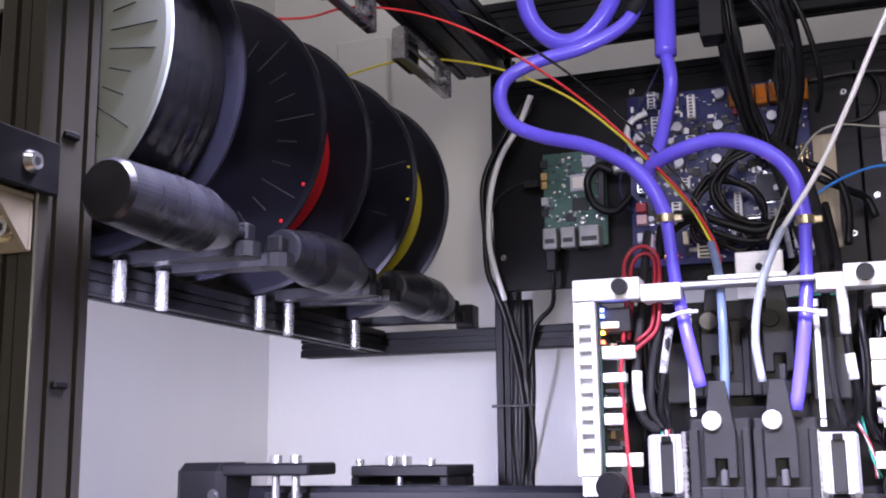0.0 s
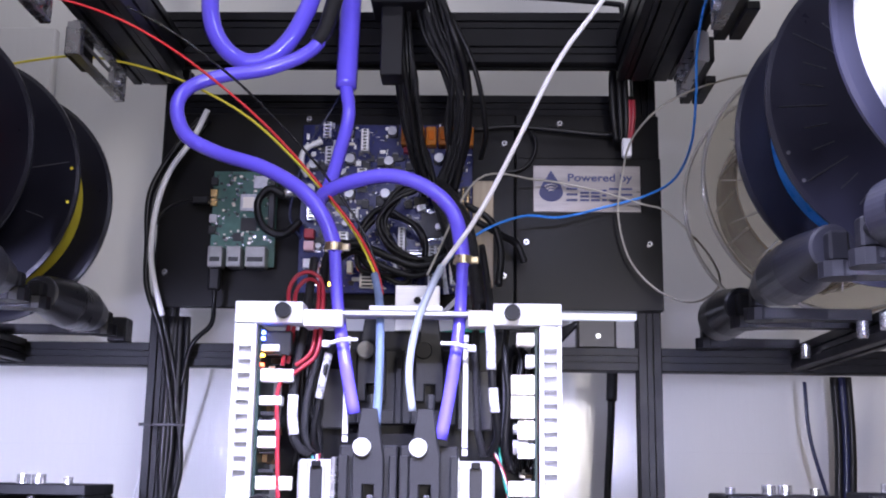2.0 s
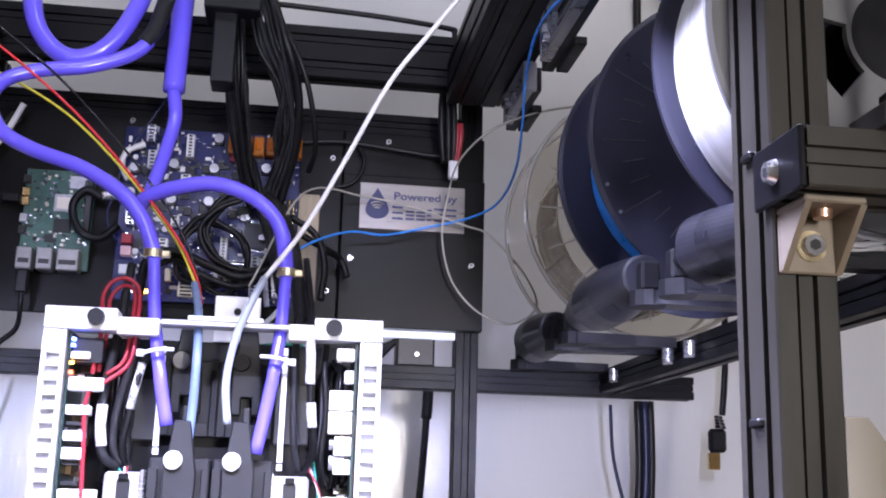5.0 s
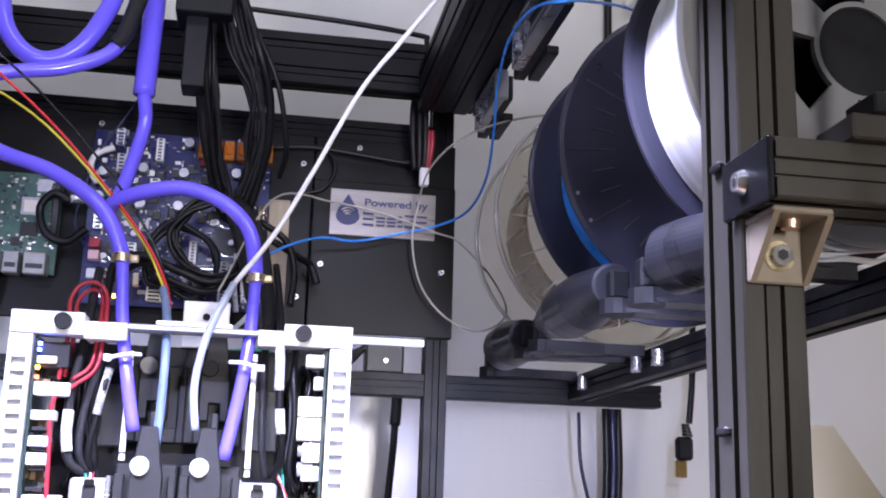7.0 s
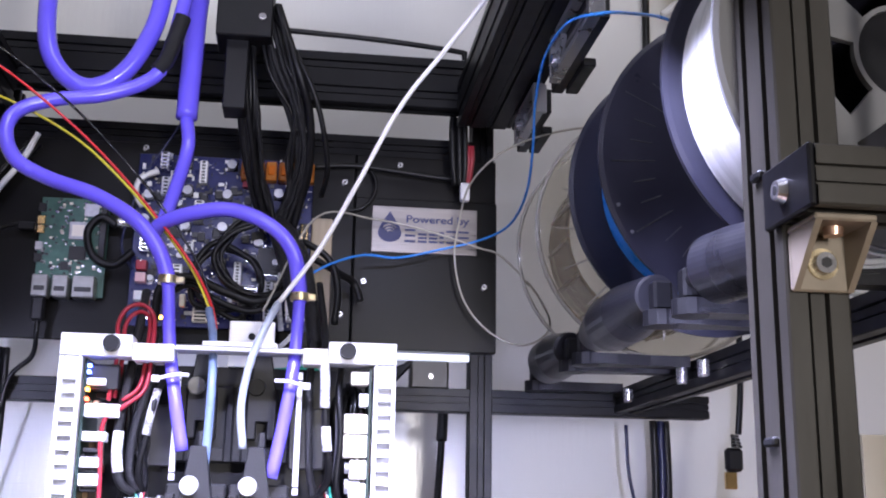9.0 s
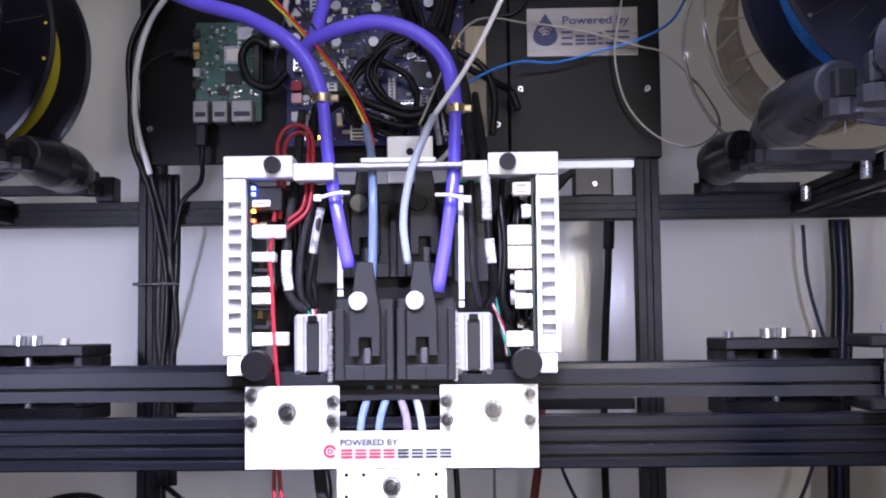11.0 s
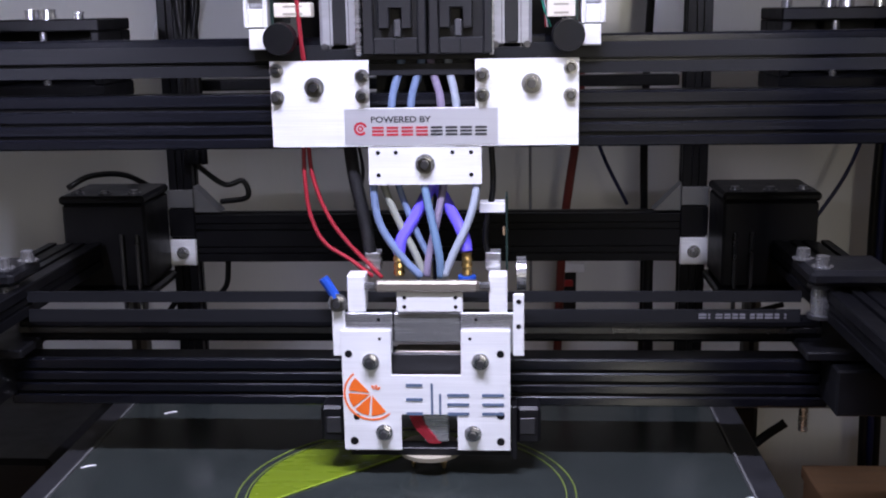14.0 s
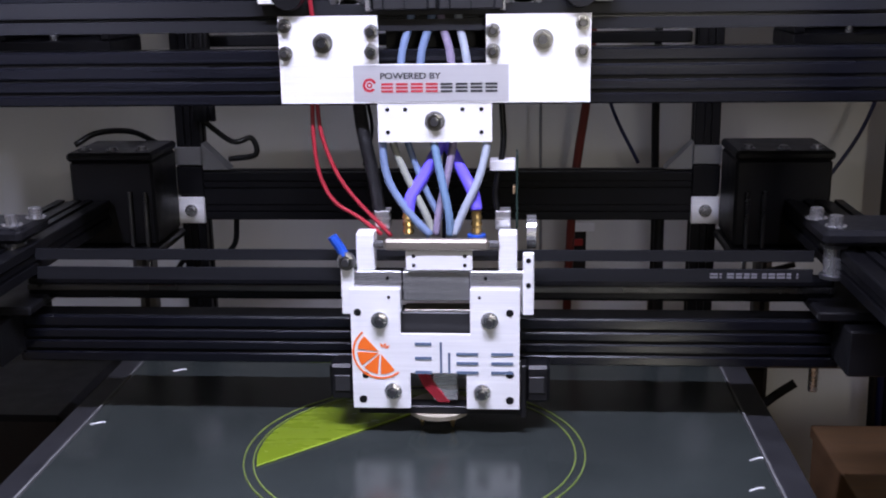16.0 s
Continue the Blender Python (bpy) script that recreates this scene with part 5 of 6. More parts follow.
# ---- front of the frame ----
def front_fittings(x, s, yf):
    """The cross bar in front of a post, the bolt in its end and the gusset below it. s: away from the middle."""
    e = thing("front_cross_bar", "black slotted bar bolted across the front post", "frame bar", "front cross bars")
    part("bar", bar("x", min(x + s * .002, x + s * .26), max(x + s * .002, x + s * .26), yf - .008, yf + .0245, .1197, .1447), ALU_BLACK, e)
    part("end_cap", box(min(x + s * .0016, x - s * .0015), max(x + s * .0016, x - s * .0015), yf - .008, yf + .036, .1192, .1452, .0012), ALU_BLACK_SHADED, e)
    bolt = part("end_bolt", cyl((x - s * .0015, yf + .016, .1317), (x - s * .0050, yf + .016, .1317), .0056, .0040, seg=24), STEEL, e, "round steel bolt head")
    part("bolt_socket", cyl((x - s * .0046, yf + .016, .1317), (x - s * .0052, yf + .016, .1317), .0022, seg=6), STEEL_DARK, bolt)
    g = thing("corner_gusset", "cast metal corner gusset with two screws", "bracket", "corner gussets")
    gx0, gx1 = min(x + s * .0035, x + s * .0295), max(x + s * .0035, x + s * .0295)
    part("top_plate", box(gx0, gx1, yf - .001, yf + .0255, .1157, .1187), GUSSET, g)
    part("back_plate", box(gx0, gx1, yf + .0222, yf + .0252, .0915, .1155), GUSSET, g)
    for q in (gx0, gx1 - .0028):
        part("web", prism([(yf + .0222, .0915), (yf + .0222, .1155), (yf - .001, .1155)], "x", q, q + .0028), GUSSET, g)
    cx = (gx0 + gx1) / 2
    low = part("screw", cyl((cx, yf + .0222, .1030), (cx, yf + .0180, .1030), .0048, .0044, seg=22), STEEL, g)
    part("screw_socket", cyl((cx, yf + .0182, .1030), (cx, yf + .0176, .1030), .0024, seg=6), CHIP, low)
    part("washer", cyl((cx, yf + .0222, .1030), (cx, yf + .0212, .1030), .0066, seg=24), BRASS_PALE, g)
    part("screw", cyl((cx, yf + .0110, .1156), (cx, yf + .0110, .1122), .0042, .0038, seg=20), COPPERY, g)


front_fittings(.189, 1, .3645)
front_fittings(-.335, -1, .3545)
for x, y, z in ((.191, .41, .030), (.191, .41, .145), (-.337, .40, .03), (-.337, .40, .15)):
    tagged(link("slot_clip", box(x - .003, x + .003, y - .005, y + .005, z, z + .004, .001), BLACK), "small black clip in the post slot", "clip")


def rod_stand():
    e = thing("threaded_rod", "upright zinc threaded rod with nuts", "threaded rod")
    part("rod", cyl((.254, .36, .152), (.254, .36, .42), .003, seg=14), STEEL, e)
    grooves = bmesh.new()
    for k in range(180):
        cyl((.254, .36, .156 + .0015 * k), (.254, .36, .1567 + .0015 * k), .0034, seg=14, bm=grooves)
    tagged(part("thread", grooves, STEEL, e), kind="stuff")
    for z in (.182, .192):
        part("nut", cyl((.254, .36, z), (.254, .36, z + .006), .0062, seg=6), STEEL, e)
    part("base_block", box(.222, .30, .352, .382, .1450, .156, .001), ALU_BLACK, e)
    part("base_step", box(.232, .26, .352, .375, .1562, .166, .001), BLACK, e)


rod_stand()


# ---- latch brackets on the upper side rails ----
def latch(x, s, y0, y1, z0=.2945, z1=.3217):
    """A bright frame with a long window that hangs from the rail, a screw in its far end and an upright tab at its near end. s: away from the middle."""
    e = thing("latch_bracket", "bright metal latch frame under the upper side rail", "bracket", "latch brackets")

    def b(a, c, u, v, z, w, bevel=.0006, bm=None):
        return box(min(x + s * a, x + s * c), max(x + s * a, x + s * c), u, v, z, w, bevel, bm)
    f = b(0, .008, y0, y1, z0, z0 + .0034)
    b(0, .008, y0, y1, z1 - .0030, z1, bm=f)
    b(0, .008, y0, y0 + .006, z0 + .0034, z1 - .0030, bm=f)
    b(0, .008, y1 - .004, y1, z0 + .0034, z1 - .0030, bm=f)
    part("frame", f, LATCH, e)
    part("tab", b(-.001, .0095, y0 - .005, y0 - .0002, z0 - .001, z1 - .003), LATCH, e, "bright upright tab")
    part("screw", screw((x + s * .0035, y1 - .014, z0 + .012), (-s, 0, 0), .0042, .005), STEEL, e)
    part("screw_post", b(.004, .0085, y1 - .020, y1 - .0042, z0 + .006, z1 - .0032), LATCH, e)
    part("inner_bar", b(.006, .0078, y0 + .0062, y1 - .022, z0 + .017, z0 + .020), ALU_DULL, e)
    part("holder", b(.0085, .017, y0 + .012, y1 + (.03 if s > 0 else -.055), z0 + .005, z1), BLACK, e)
    if s > 0:
        part("holder_foot", b(.0172, .026, y1 - .03, y1 + .022, z0 + .002, z0 + .008), BLACK, e)


latch(.156, 1, .563, .672, z1=.3267)
latch(.161, 1, .748, .828, .302, .3267)
latch(-.289, -1, .583, .664)
latch(-.289, -1, .720, .824)


# ---- gantries, corner blocks, bed ----
def ribbed_beam(e, x0, x1, y0, y1, ribs, coat):
    """A cross beam with long ribs between dark grooves; ribs: pairs of heights."""
    part("beam_core", box(x0, x1, y0 + .0035, y1, min(r[0] for r in ribs) + .0004, max(r[1] for r in ribs) - .0004, 0), BLACK, e)
    for a, b in ribs:
        part("beam_rib", box(x0, x1, y0, y0 + .0034, a, b, .0011), coat, e)


def gantries():
    e = thing("upper_gantry", "black ribbed cross beam of the upper gantry", "gantry")
    ribbed_beam(e, -.42, .29, HY + .012, HY + .034, ((-.0669, -.0590), (-.0764, -.0688), (-.0847, -.0781), (-.0931, -.0864)), GANTRY)
    # dark beam behind the belts, with a thin line along it
    part("back_beam", box(-.42, .29, HY + .020, HY + .032, -.0485, -.0245, .0012), GANTRY, e)
    part("back_beam_line", box(-.42, .29, HY + .0194, HY + .0199, -.0402, -.0392, 0), BLACK, e)
    for s, c in ((-1, -.073), (1, -.03)):
        def u(a, b, y0, y1, z0, z1, bev=.001):
            return box(min(c + s * a, c + s * b), max(c + s * a, c + s * b), y0, y1, z0, z1, bev)
        part("idler_housing", u(.345, .386, HY - .018, HY + .03, -.056, -.007, .006), BLACK, e)
        part("end_plate", u(.277, .347, HY - .016, HY + .03, -.0165, -.0078, .0015), BLACK, e)
        part("end_plate", u(.277, .347, HY - .016, HY + .03, -.056, -.048, .0015), BLACK, e)
        for q in (.308, .292):
            part("block_bolt", cyl((c + s * q, HY - .006, -.0078), (c + s * q, HY - .006, -.0022), .0042, seg=18), STEEL, e)
            part("spindle", cyl((c + s * q, HY - .006, -.048), (c + s * q, HY - .006, -.0166), .0030, seg=14), STEEL, e)
        part("housing_screw", screw((c + s * .352, HY - .018, -.03), (0, -1, 0), .003), STEEL_DARK, e)
    for z0, z1, y in ((-.0385, -.0291, .012), (-.0479, -.0409, .012)):
        b = tagged(link("drive_belt", box(-.40, .28, HY + y, HY + y + .0016, z0, z1, 0), RUBBER), "flat black rubber drive belt along the beam", "belt", "drive belts")
    tagged(link("far_rail", box(-.262, .138, .940, .955, -.073, -.064, .001), ALU_BLACK_SHADED), "dark thin rail behind the rear posts", "rail")
    e = thing("lower_gantry", "black slotted cross beam over the print bed", "gantry")
    ribbed_beam(e, -.336, .204, HY + .012, HY + .034, ((-.2395, -.232), (-.2475, -.2412), (-.2555, -.2492), (-.264, -.2572)), GANTRY_GLOSS)
    part("linear_rail", box(-.33, .20, HY + .020, HY + .032, -.2225, -.2065, .002), RAIL_DARK, e)
    part("rail_groove", box(-.33, .20, HY + .0192, HY + .021, -.2165, -.2125, .0005), STEEL_DARK, e)
    for s, x in ((-1, -.316), (1, .183)):
        part("end_block", box(min(x + s * .016, x + s * .12), max(x + s * .016, x + s * .12), HY - .022, HY + .06, -.257, -.2275, .0012), BLACK, e)
        part("carriage_plate", box(min(x, x + s * .12), max(x, x + s * .12), HY - .01, HY + .07, -.2255, -.2195, .001), BLACK, e)
        part("idler_arm", box(min(x - s * .002, x + s * .05), max(x - s * .002, x + s * .05), HY - .016, HY + .03, -.1765, -.1665, .003), PRINT_BLACK, e)
        p = (x + s * .008, HY - .004)
        part("pulley", cyl((*p, -.1990), (*p, -.1770), .0060, seg=24), STEEL, e)
        for z in (-.1985, -.1790):
            part("pulley_rim", cyl((*p, z), (*p, z + .002), .0082, seg=24), STEEL_DARK, e)
        part("arm_bolt", screw((*p, -.1665), (0, 0, 1), .0045, .007), STEEL, e)
        part("arm_bolt", screw((x + s * .002, HY + .018, -.1665), (0, 0, 1), .0045, .007), STEEL, e)
    b1 = tagged(link("drive_belt", box(-.314, .181, HY + .002, HY + .0036, -.1905, -.1835, 0), RUBBER), "flat black rubber drive belt over the bed", "belt", "drive belts")
    b2 = thing("drive_belt", "flat black rubber belt with a row of pale print", "belt", "drive belts")
    part("band", box(-.314, .181, HY + .002, HY + .0036, -.2035, -.1955, 0), RUBBER, b2)
    rnd = random.Random(2)
    x = .118
    while x < .172:
        w = .001 + .004 * rnd.random()
        for z in (-.2012, -.1992):
            part("print_bar", box(x, x + w, HY + .0016, HY + .0021, z, z + .0013, 0), GREY_PRINT, b2)
        x += w + .0012 + .002 * (rnd.random() < .3)


gantries()


def corner_block(x0, x1, s):
    """Rear pulley block of the lower gantry: housing, cap with screws, base flange, shaft pins. s: away from the middle."""
    e = thing("pulley_block", "black corner block of the lower gantry", "pulley block", "pulley blocks")
    part("housing", box(x0, x1, .845, .905, -.218, -.152, .002), BLACK, e)
    part("cap", box(x0 - .001, x1 + .001, .842, .906, -.1518, -.145, .002), BLACK, e)
    part("base", box(x0 - .004, x1 + .004, .838, .906, -.225, -.2182, .002), BLACK, e)
    cx = (x0 + x1) / 2
    for x, y in ((x0 + .010, .855), (x1 - .010, .855), (cx, .852)):
        part("cap_screw", screw((x, y, -.145), (0, 0, 1), .0035, .003), STEEL_DARK, e)
    for k in (-.006, .006):
        part("shaft", cyl((cx + k - s * .02, .842, -.240 + .004 * (k > 0)), (cx + k - s * .02, .842, -.175), .0016, seg=10), STEEL_DARK, e)
    part("side_rail", bar("y", min(cx, cx + s * .02), max(cx, cx + s * .02), .36, .8375, -.200, -.180), ALU_BLACK_SHADED, e)
    part("side_rail", bar("y", min(cx + s * .022, cx + s * .042), max(cx + s * .022, cx + s * .042), .36, .8375, -.200, -.180), ALU_BLACK_SHADED, e)


corner_block(-.346, -.281, -1)
corner_block(.159, .229, 1)


def upper_block(x0, x1):
    e = thing("upper_pulley_block", "black corner block of the upper gantry with silver screws", "pulley block", "upper pulley blocks")
    part("top_plate", box(x0, x1, .80, .865, -.020, -.0115, .001), BLACK, e)
    part("bottom_plate", box(x0, x1, .80, .865, -.069, -.058, .001), BLACK, e)
    part("back_wall", box(x0, x1, .845, .8648, -.0578, -.0202, .001), BLACK, e)
    for q in (x0, x1 - .007):
        part("cheek", box(q, q + .007, .80, .845, -.0578, -.0202, .001), BLACK, e)
    cx = (x0 + x1) / 2 - .003
    part("shaft", cyl((cx, .81, -.0578), (cx, .81, -.0202), .0028, seg=14), STEEL, e)
    part("pulley", cyl((cx, .81, -.046), (cx, .81, -.028), .007, seg=20), CHIP, e)
    for dx, r in ((-.034, .0038), (-.006, .0052), (.006, .0052), (.028, .0038)):
        part("plate_screw", cyl((cx + dx, .808, -.0115), (cx + dx, .808, -.0065 if r < .005 else -.0045), r, seg=16), STEEL, e)


upper_block(.184, .267)
upper_block(-.371, -.288)


def bed():
    e = thing("print_bed", "dark heated bed with a scuffed steel sheet and pale edge", "print bed")
    part("plate", box(-.312, .170, .38, .90, BED_Z - .012, BED_Z - .0022, .001), BED_EDGE, e)
    part("sheet", box(-.291, .149, .38, .892, BED_Z - .002, BED_Z, .0005), BED, e)
    for x in (-.2925, .1505):
        part("edge_strip", box(x - .0008, x + .0008, .38, .893, BED_Z - .002, BED_Z + .0004, 0), EDGE_LINE, e)
    part("support_bar", box(-.20, .20, .93, .96, BED_Z - .03, BED_Z - .014, .001), ALU, e)
    for x, y in ((-.262, .80), (.132, .62), (-.288, .70), (.140, .66)):
        part("scratch", tube([(x, y, BED_Z + .0002), (x + .006, y + .004, BED_Z + .0002), (x + .009, y + .004, BED_Z + .0002)], .0006, 5, 3), NYLON, e)
    p = thing("printed_layer", "thin green first layer, half a filled disc inside two outline rings", "print")
    c, r = (-.066, .668), .0985
    a0, a1 = math.radians(196), math.radians(72)
    pts = [(c[0] + r * math.cos(a0 + (a1 - a0) * k / 40), c[1] + r * math.sin(a0 + (a1 - a0) * k / 40)) for k in range(41)]
    part("filled_part", prism(pts, "z", BED_Z + .0001, BED_Z + .0007), GREEN_PRINT, p)
    part("fill_edge", tube([(*pts[0], BED_Z + .0006), (*pts[-1], BED_Z + .0006)], .0006, 5, 6), GREEN_EDGE, p)
    for q in (.1005, .1065):
        part("outline_ring", tube([(c[0] + q * math.cos(a), c[1] + q * math.sin(a), BED_Z + .0003) for a in (2 * math.pi * k / 72 for k in range(73))], .0005, 5, 1), GREEN_LINE, p)


bed()


# ---- hot end ----
def hot_end():
    e = thing("hot_end", "bright aluminium hot end carriage with a printed front plate", "hot end")
    o = [(-.0549, -.2055), (-.0235, -.2055), (-.0235, -.235), (.0206, -.235), (.0206, -.2055), (.0516, -.2055), (.0516, -.285), (.018, -.285), (.018, -.2608), (-.018, -.2608), (-.018, -.285), (-.0549, -.285)]
    fp = part("front_plate", prism([(HX + x, z) for x, z in o], "y", HY - .012, HY - .009), ALU_PLATE, e, "white-bright front plate with orange and grey print")
    y = -.012
    for x, z in ((-.0365, -.2255), (.0328, -.2255), (-.029, -.273), (.0278, -.2735)):
        nut(x, z, e, y=y, r=0.0042)
    for x, z, r in ((-.0505, -.2205, .0024), (.0455, -.2205, .0024), (-.0465, -.2625, .0022), (.0455, -.2615, .0026), (-.0485, -.279, .0026), (.0455, -.279, .0026), (-.0305, -.2105, .001), (.0265, -.2105, .001)):
        hole(x, z, fp, y=y, r=r)
    # round orange mark, and the maker's word as plain bars
    mark = bmesh.new()
    mx, mz, yy = -.0365, -.2470, HY + y - .0004
    t0 = math.radians(-50)
    for k in range(4):
        a0, a1 = t0 - math.pi + math.pi * k / 4 + .06, t0 - math.pi + math.pi * (k + 1) / 4 - .06
        arc = [(HX + mx + .0148 * math.cos(a0 + (a1 - a0) * q / 8), mz + .0148 * math.sin(a0 + (a1 - a0) * q / 8)) for q in range(9)]
        mid = (a0 + a1) / 2
        mark.faces.new([mark.verts.new((u, yy, v)) for u, v in [(HX + mx + .0012 * math.cos(mid), mz + .0012 * math.sin(mid))] + arc])
    for q in range(24):
        a0, a1 = t0 - math.pi + math.pi * q / 24, t0 - math.pi + math.pi * (q + 1) / 24
        mark.faces.new([mark.verts.new((HX + mx + r * math.cos(a), yy, mz + r * math.sin(a))) for r, a in ((.0168, a0), (.0180, a0), (.0180, a1), (.0168, a1))])
    for a in (.6, 1.3, 2.0):
        c, s = math.cos(a), math.sin(a)
        mark.faces.new([mark.verts.new((HX + mx + .002 + u * c - v * s, yy, mz + .002 + u * s + v * c)) for u, v in ((.001, 0), (.0028, .0009), (.0048, 0), (.0028, -.0009))])
    part("round_mark", mark, ORANGE_INK, fp)
    for x0, x1, z0, z1 in ((.0012, .0026, -.2610, -.2400), (.0064, .0078, -.2610, -.2470)):
        part("word_bar", hb(x0, x1, y - .0005, y - .0001, z0, z1, 0), INK_BLUEGREY, fp)
    for cx, w, z0, z1 in ((-.0093, .0105, -.2612, -.2402), (.0186, .0138, -.2612, -.2468), (.0407, .0138, -.2612, -.2468)):
        bar_stack(HX + cx, z0, z1, w, .0019, HY + y - .0006, INK_BLUEGREY, fp)
    for x0, x1 in ((-.0600, -.0225), (.0206, .0600)):
        part("shoulder_plate", hb(x0, x1, -.0085, -.0055, -.2215, -.1945), ALU, e)
        hole((x0 + x1) / 2 + (.010 if x0 < 0 else -.010), -.1990, e, y=-.0085, r=.0011)
    for x0, x1 in ((-.0505, -.0390), (.0385, .0500)):
        part("upright", hb(x0, x1, -.0085, .006, -.1943, -.1705), ALU_PLATE, e)
    part("cross_rod", hb(-.0325, .0325, -.012, -.005, -.1805, -.1735, .0016), ALU_CHAMP, e, "dull bronze square rod")
    for x in (-.0362, .0360):
        part("rod_bolt", cyl(*hp((x - .003, -.0085, -.177), (x + .003, -.0085, -.177)), .0024, seg=6), STEEL, e)
    part("hole_plate", hb(-.0195, .0222, -.009, -.006, -.1940, -.1812), ALU_PLATE, e)
    for x in (-.0145, .0175):
        for z in (-.1845, -.1905):
            hole(x, z, e, y=-.009, r=.0012)
    part("middle_block", hb(-.0220, .0203, -.006, .012, -.2145, -.1955), ALU, e)
    part("lower_block", hb(-.0220, .0203, -.002, .012, -.2345, -.2215), ALU_CHAMP, e)
    part("body", hb(-.048, .048, -.005, .0115, -.262, -.2226), CHIP, e)
    part("heater_block", hb(-.004, .012, -.006, .006, -.282, -.2625), ALU, e)
    for k in range(4):
        part("heater_wire", tube(hp((-.014 + .002 * k, -.004, -.260), (-.010 + .002 * k, -.0065, -.270), (.000 + .002 * k, -.005, -.283)), .0011, 6, 4), RED_WIRE, e)
    part("bottom_bar", hb(-.052, .054, -.008, .004, -.2905, -.2852), BLACK, e)
    part("nozzle_ring", cyl(*hp((-.001, .008, -.2938), (-.001, .008, -.2906)), .0205, .0215, seg=40), CREAM_DARK, e, "pale round ring under the hot end")
    for z0, x0 in ((-.302, -.012), (-.302, .008)):
        part("nozzle", cyl(*hp((x0, .002, -.3035), (x0, .002, -.2946)), .0008, .0035, seg=12), BRASS, e)
    for s in (-1, 1):
        f = part("fan", hb(min(s * .0555, s * .071), max(s * .0555, s * .071), -.006, .022, -.283, -.258, .002), BLACK, e)
        part("fan_grip", hb(min(s * .0575, s * .0675), max(s * .0575, s * .0675), -.0068, -.0055, -.276, -.265, .0005), CHIP, f)
    part("side_strip", hb(.0525, .0560, -.010, .003, -.292, -.256), BLACK, e)
    part("side_plate", hb(.0535, .0605, -.010, -.007, -.2225, -.182), ALU_PLATE, e)
    for z in (-.187, -.203):
        hole(.057, z, e, y=-.010, r=.0016)
    part("side_plate", hb(-.0605, -.0525, -.010, -.007, -.2225, -.188), ALU_PLATE, e)
    nut(-.0565, -.1875, e, y=-.010, r=.0046)
    part("blue_plug", tube(hp((-.058, -.008, -.184), (-.0615, -.008, -.178), (-.0655, -.008, -.172)), .0032, 10, 4), BLUE_PLASTIC, e)
    for x in (-.0185, .0245):
        b = part("hose_barb", cyl(*hp((x, .004, -.1733), (x, .004, -.158)), .0031, seg=16), BRASS, e, "ringed brass barb")
        for k in range(3):
            part("barb_ring", cyl(*hp((x, .004, -.172 + .0045 * k), (x, .004, -.1695 + .0045 * k)), .0038, .0031, seg=16), BRASS, b)
    part("blue_ring", cyl(*hp((.0245, .004, -.176), (.0245, .004, -.1735)), .0058, seg=20), BLUE_PLASTIC, e)
    part("sensor_board", hb(.049, .0505, .012, .030, -.172, -.124), PCB_DARK, e)
    part("sensor_plug", hb(.0325, .0488, .013, .026, -.135, -.1285), NYLON, e)
    part("sensor_chip", hb(.0470, .0489, .014, .022, -.150, -.145), BRASS_DULL, e)
    for x in (-.036, .041):
        part("rear_block", hb(x - .005, x + .005, .010, .022, -.172, -.160), ALU, e)
    part("rear_disc", cyl(*hp((.056, .020, -.176), (.062, .020, -.176)), .011, seg=24), ALU, e)
    return e


hot_end()

# tubes between the two carriages
Z0, Z1 = -.088, -.172
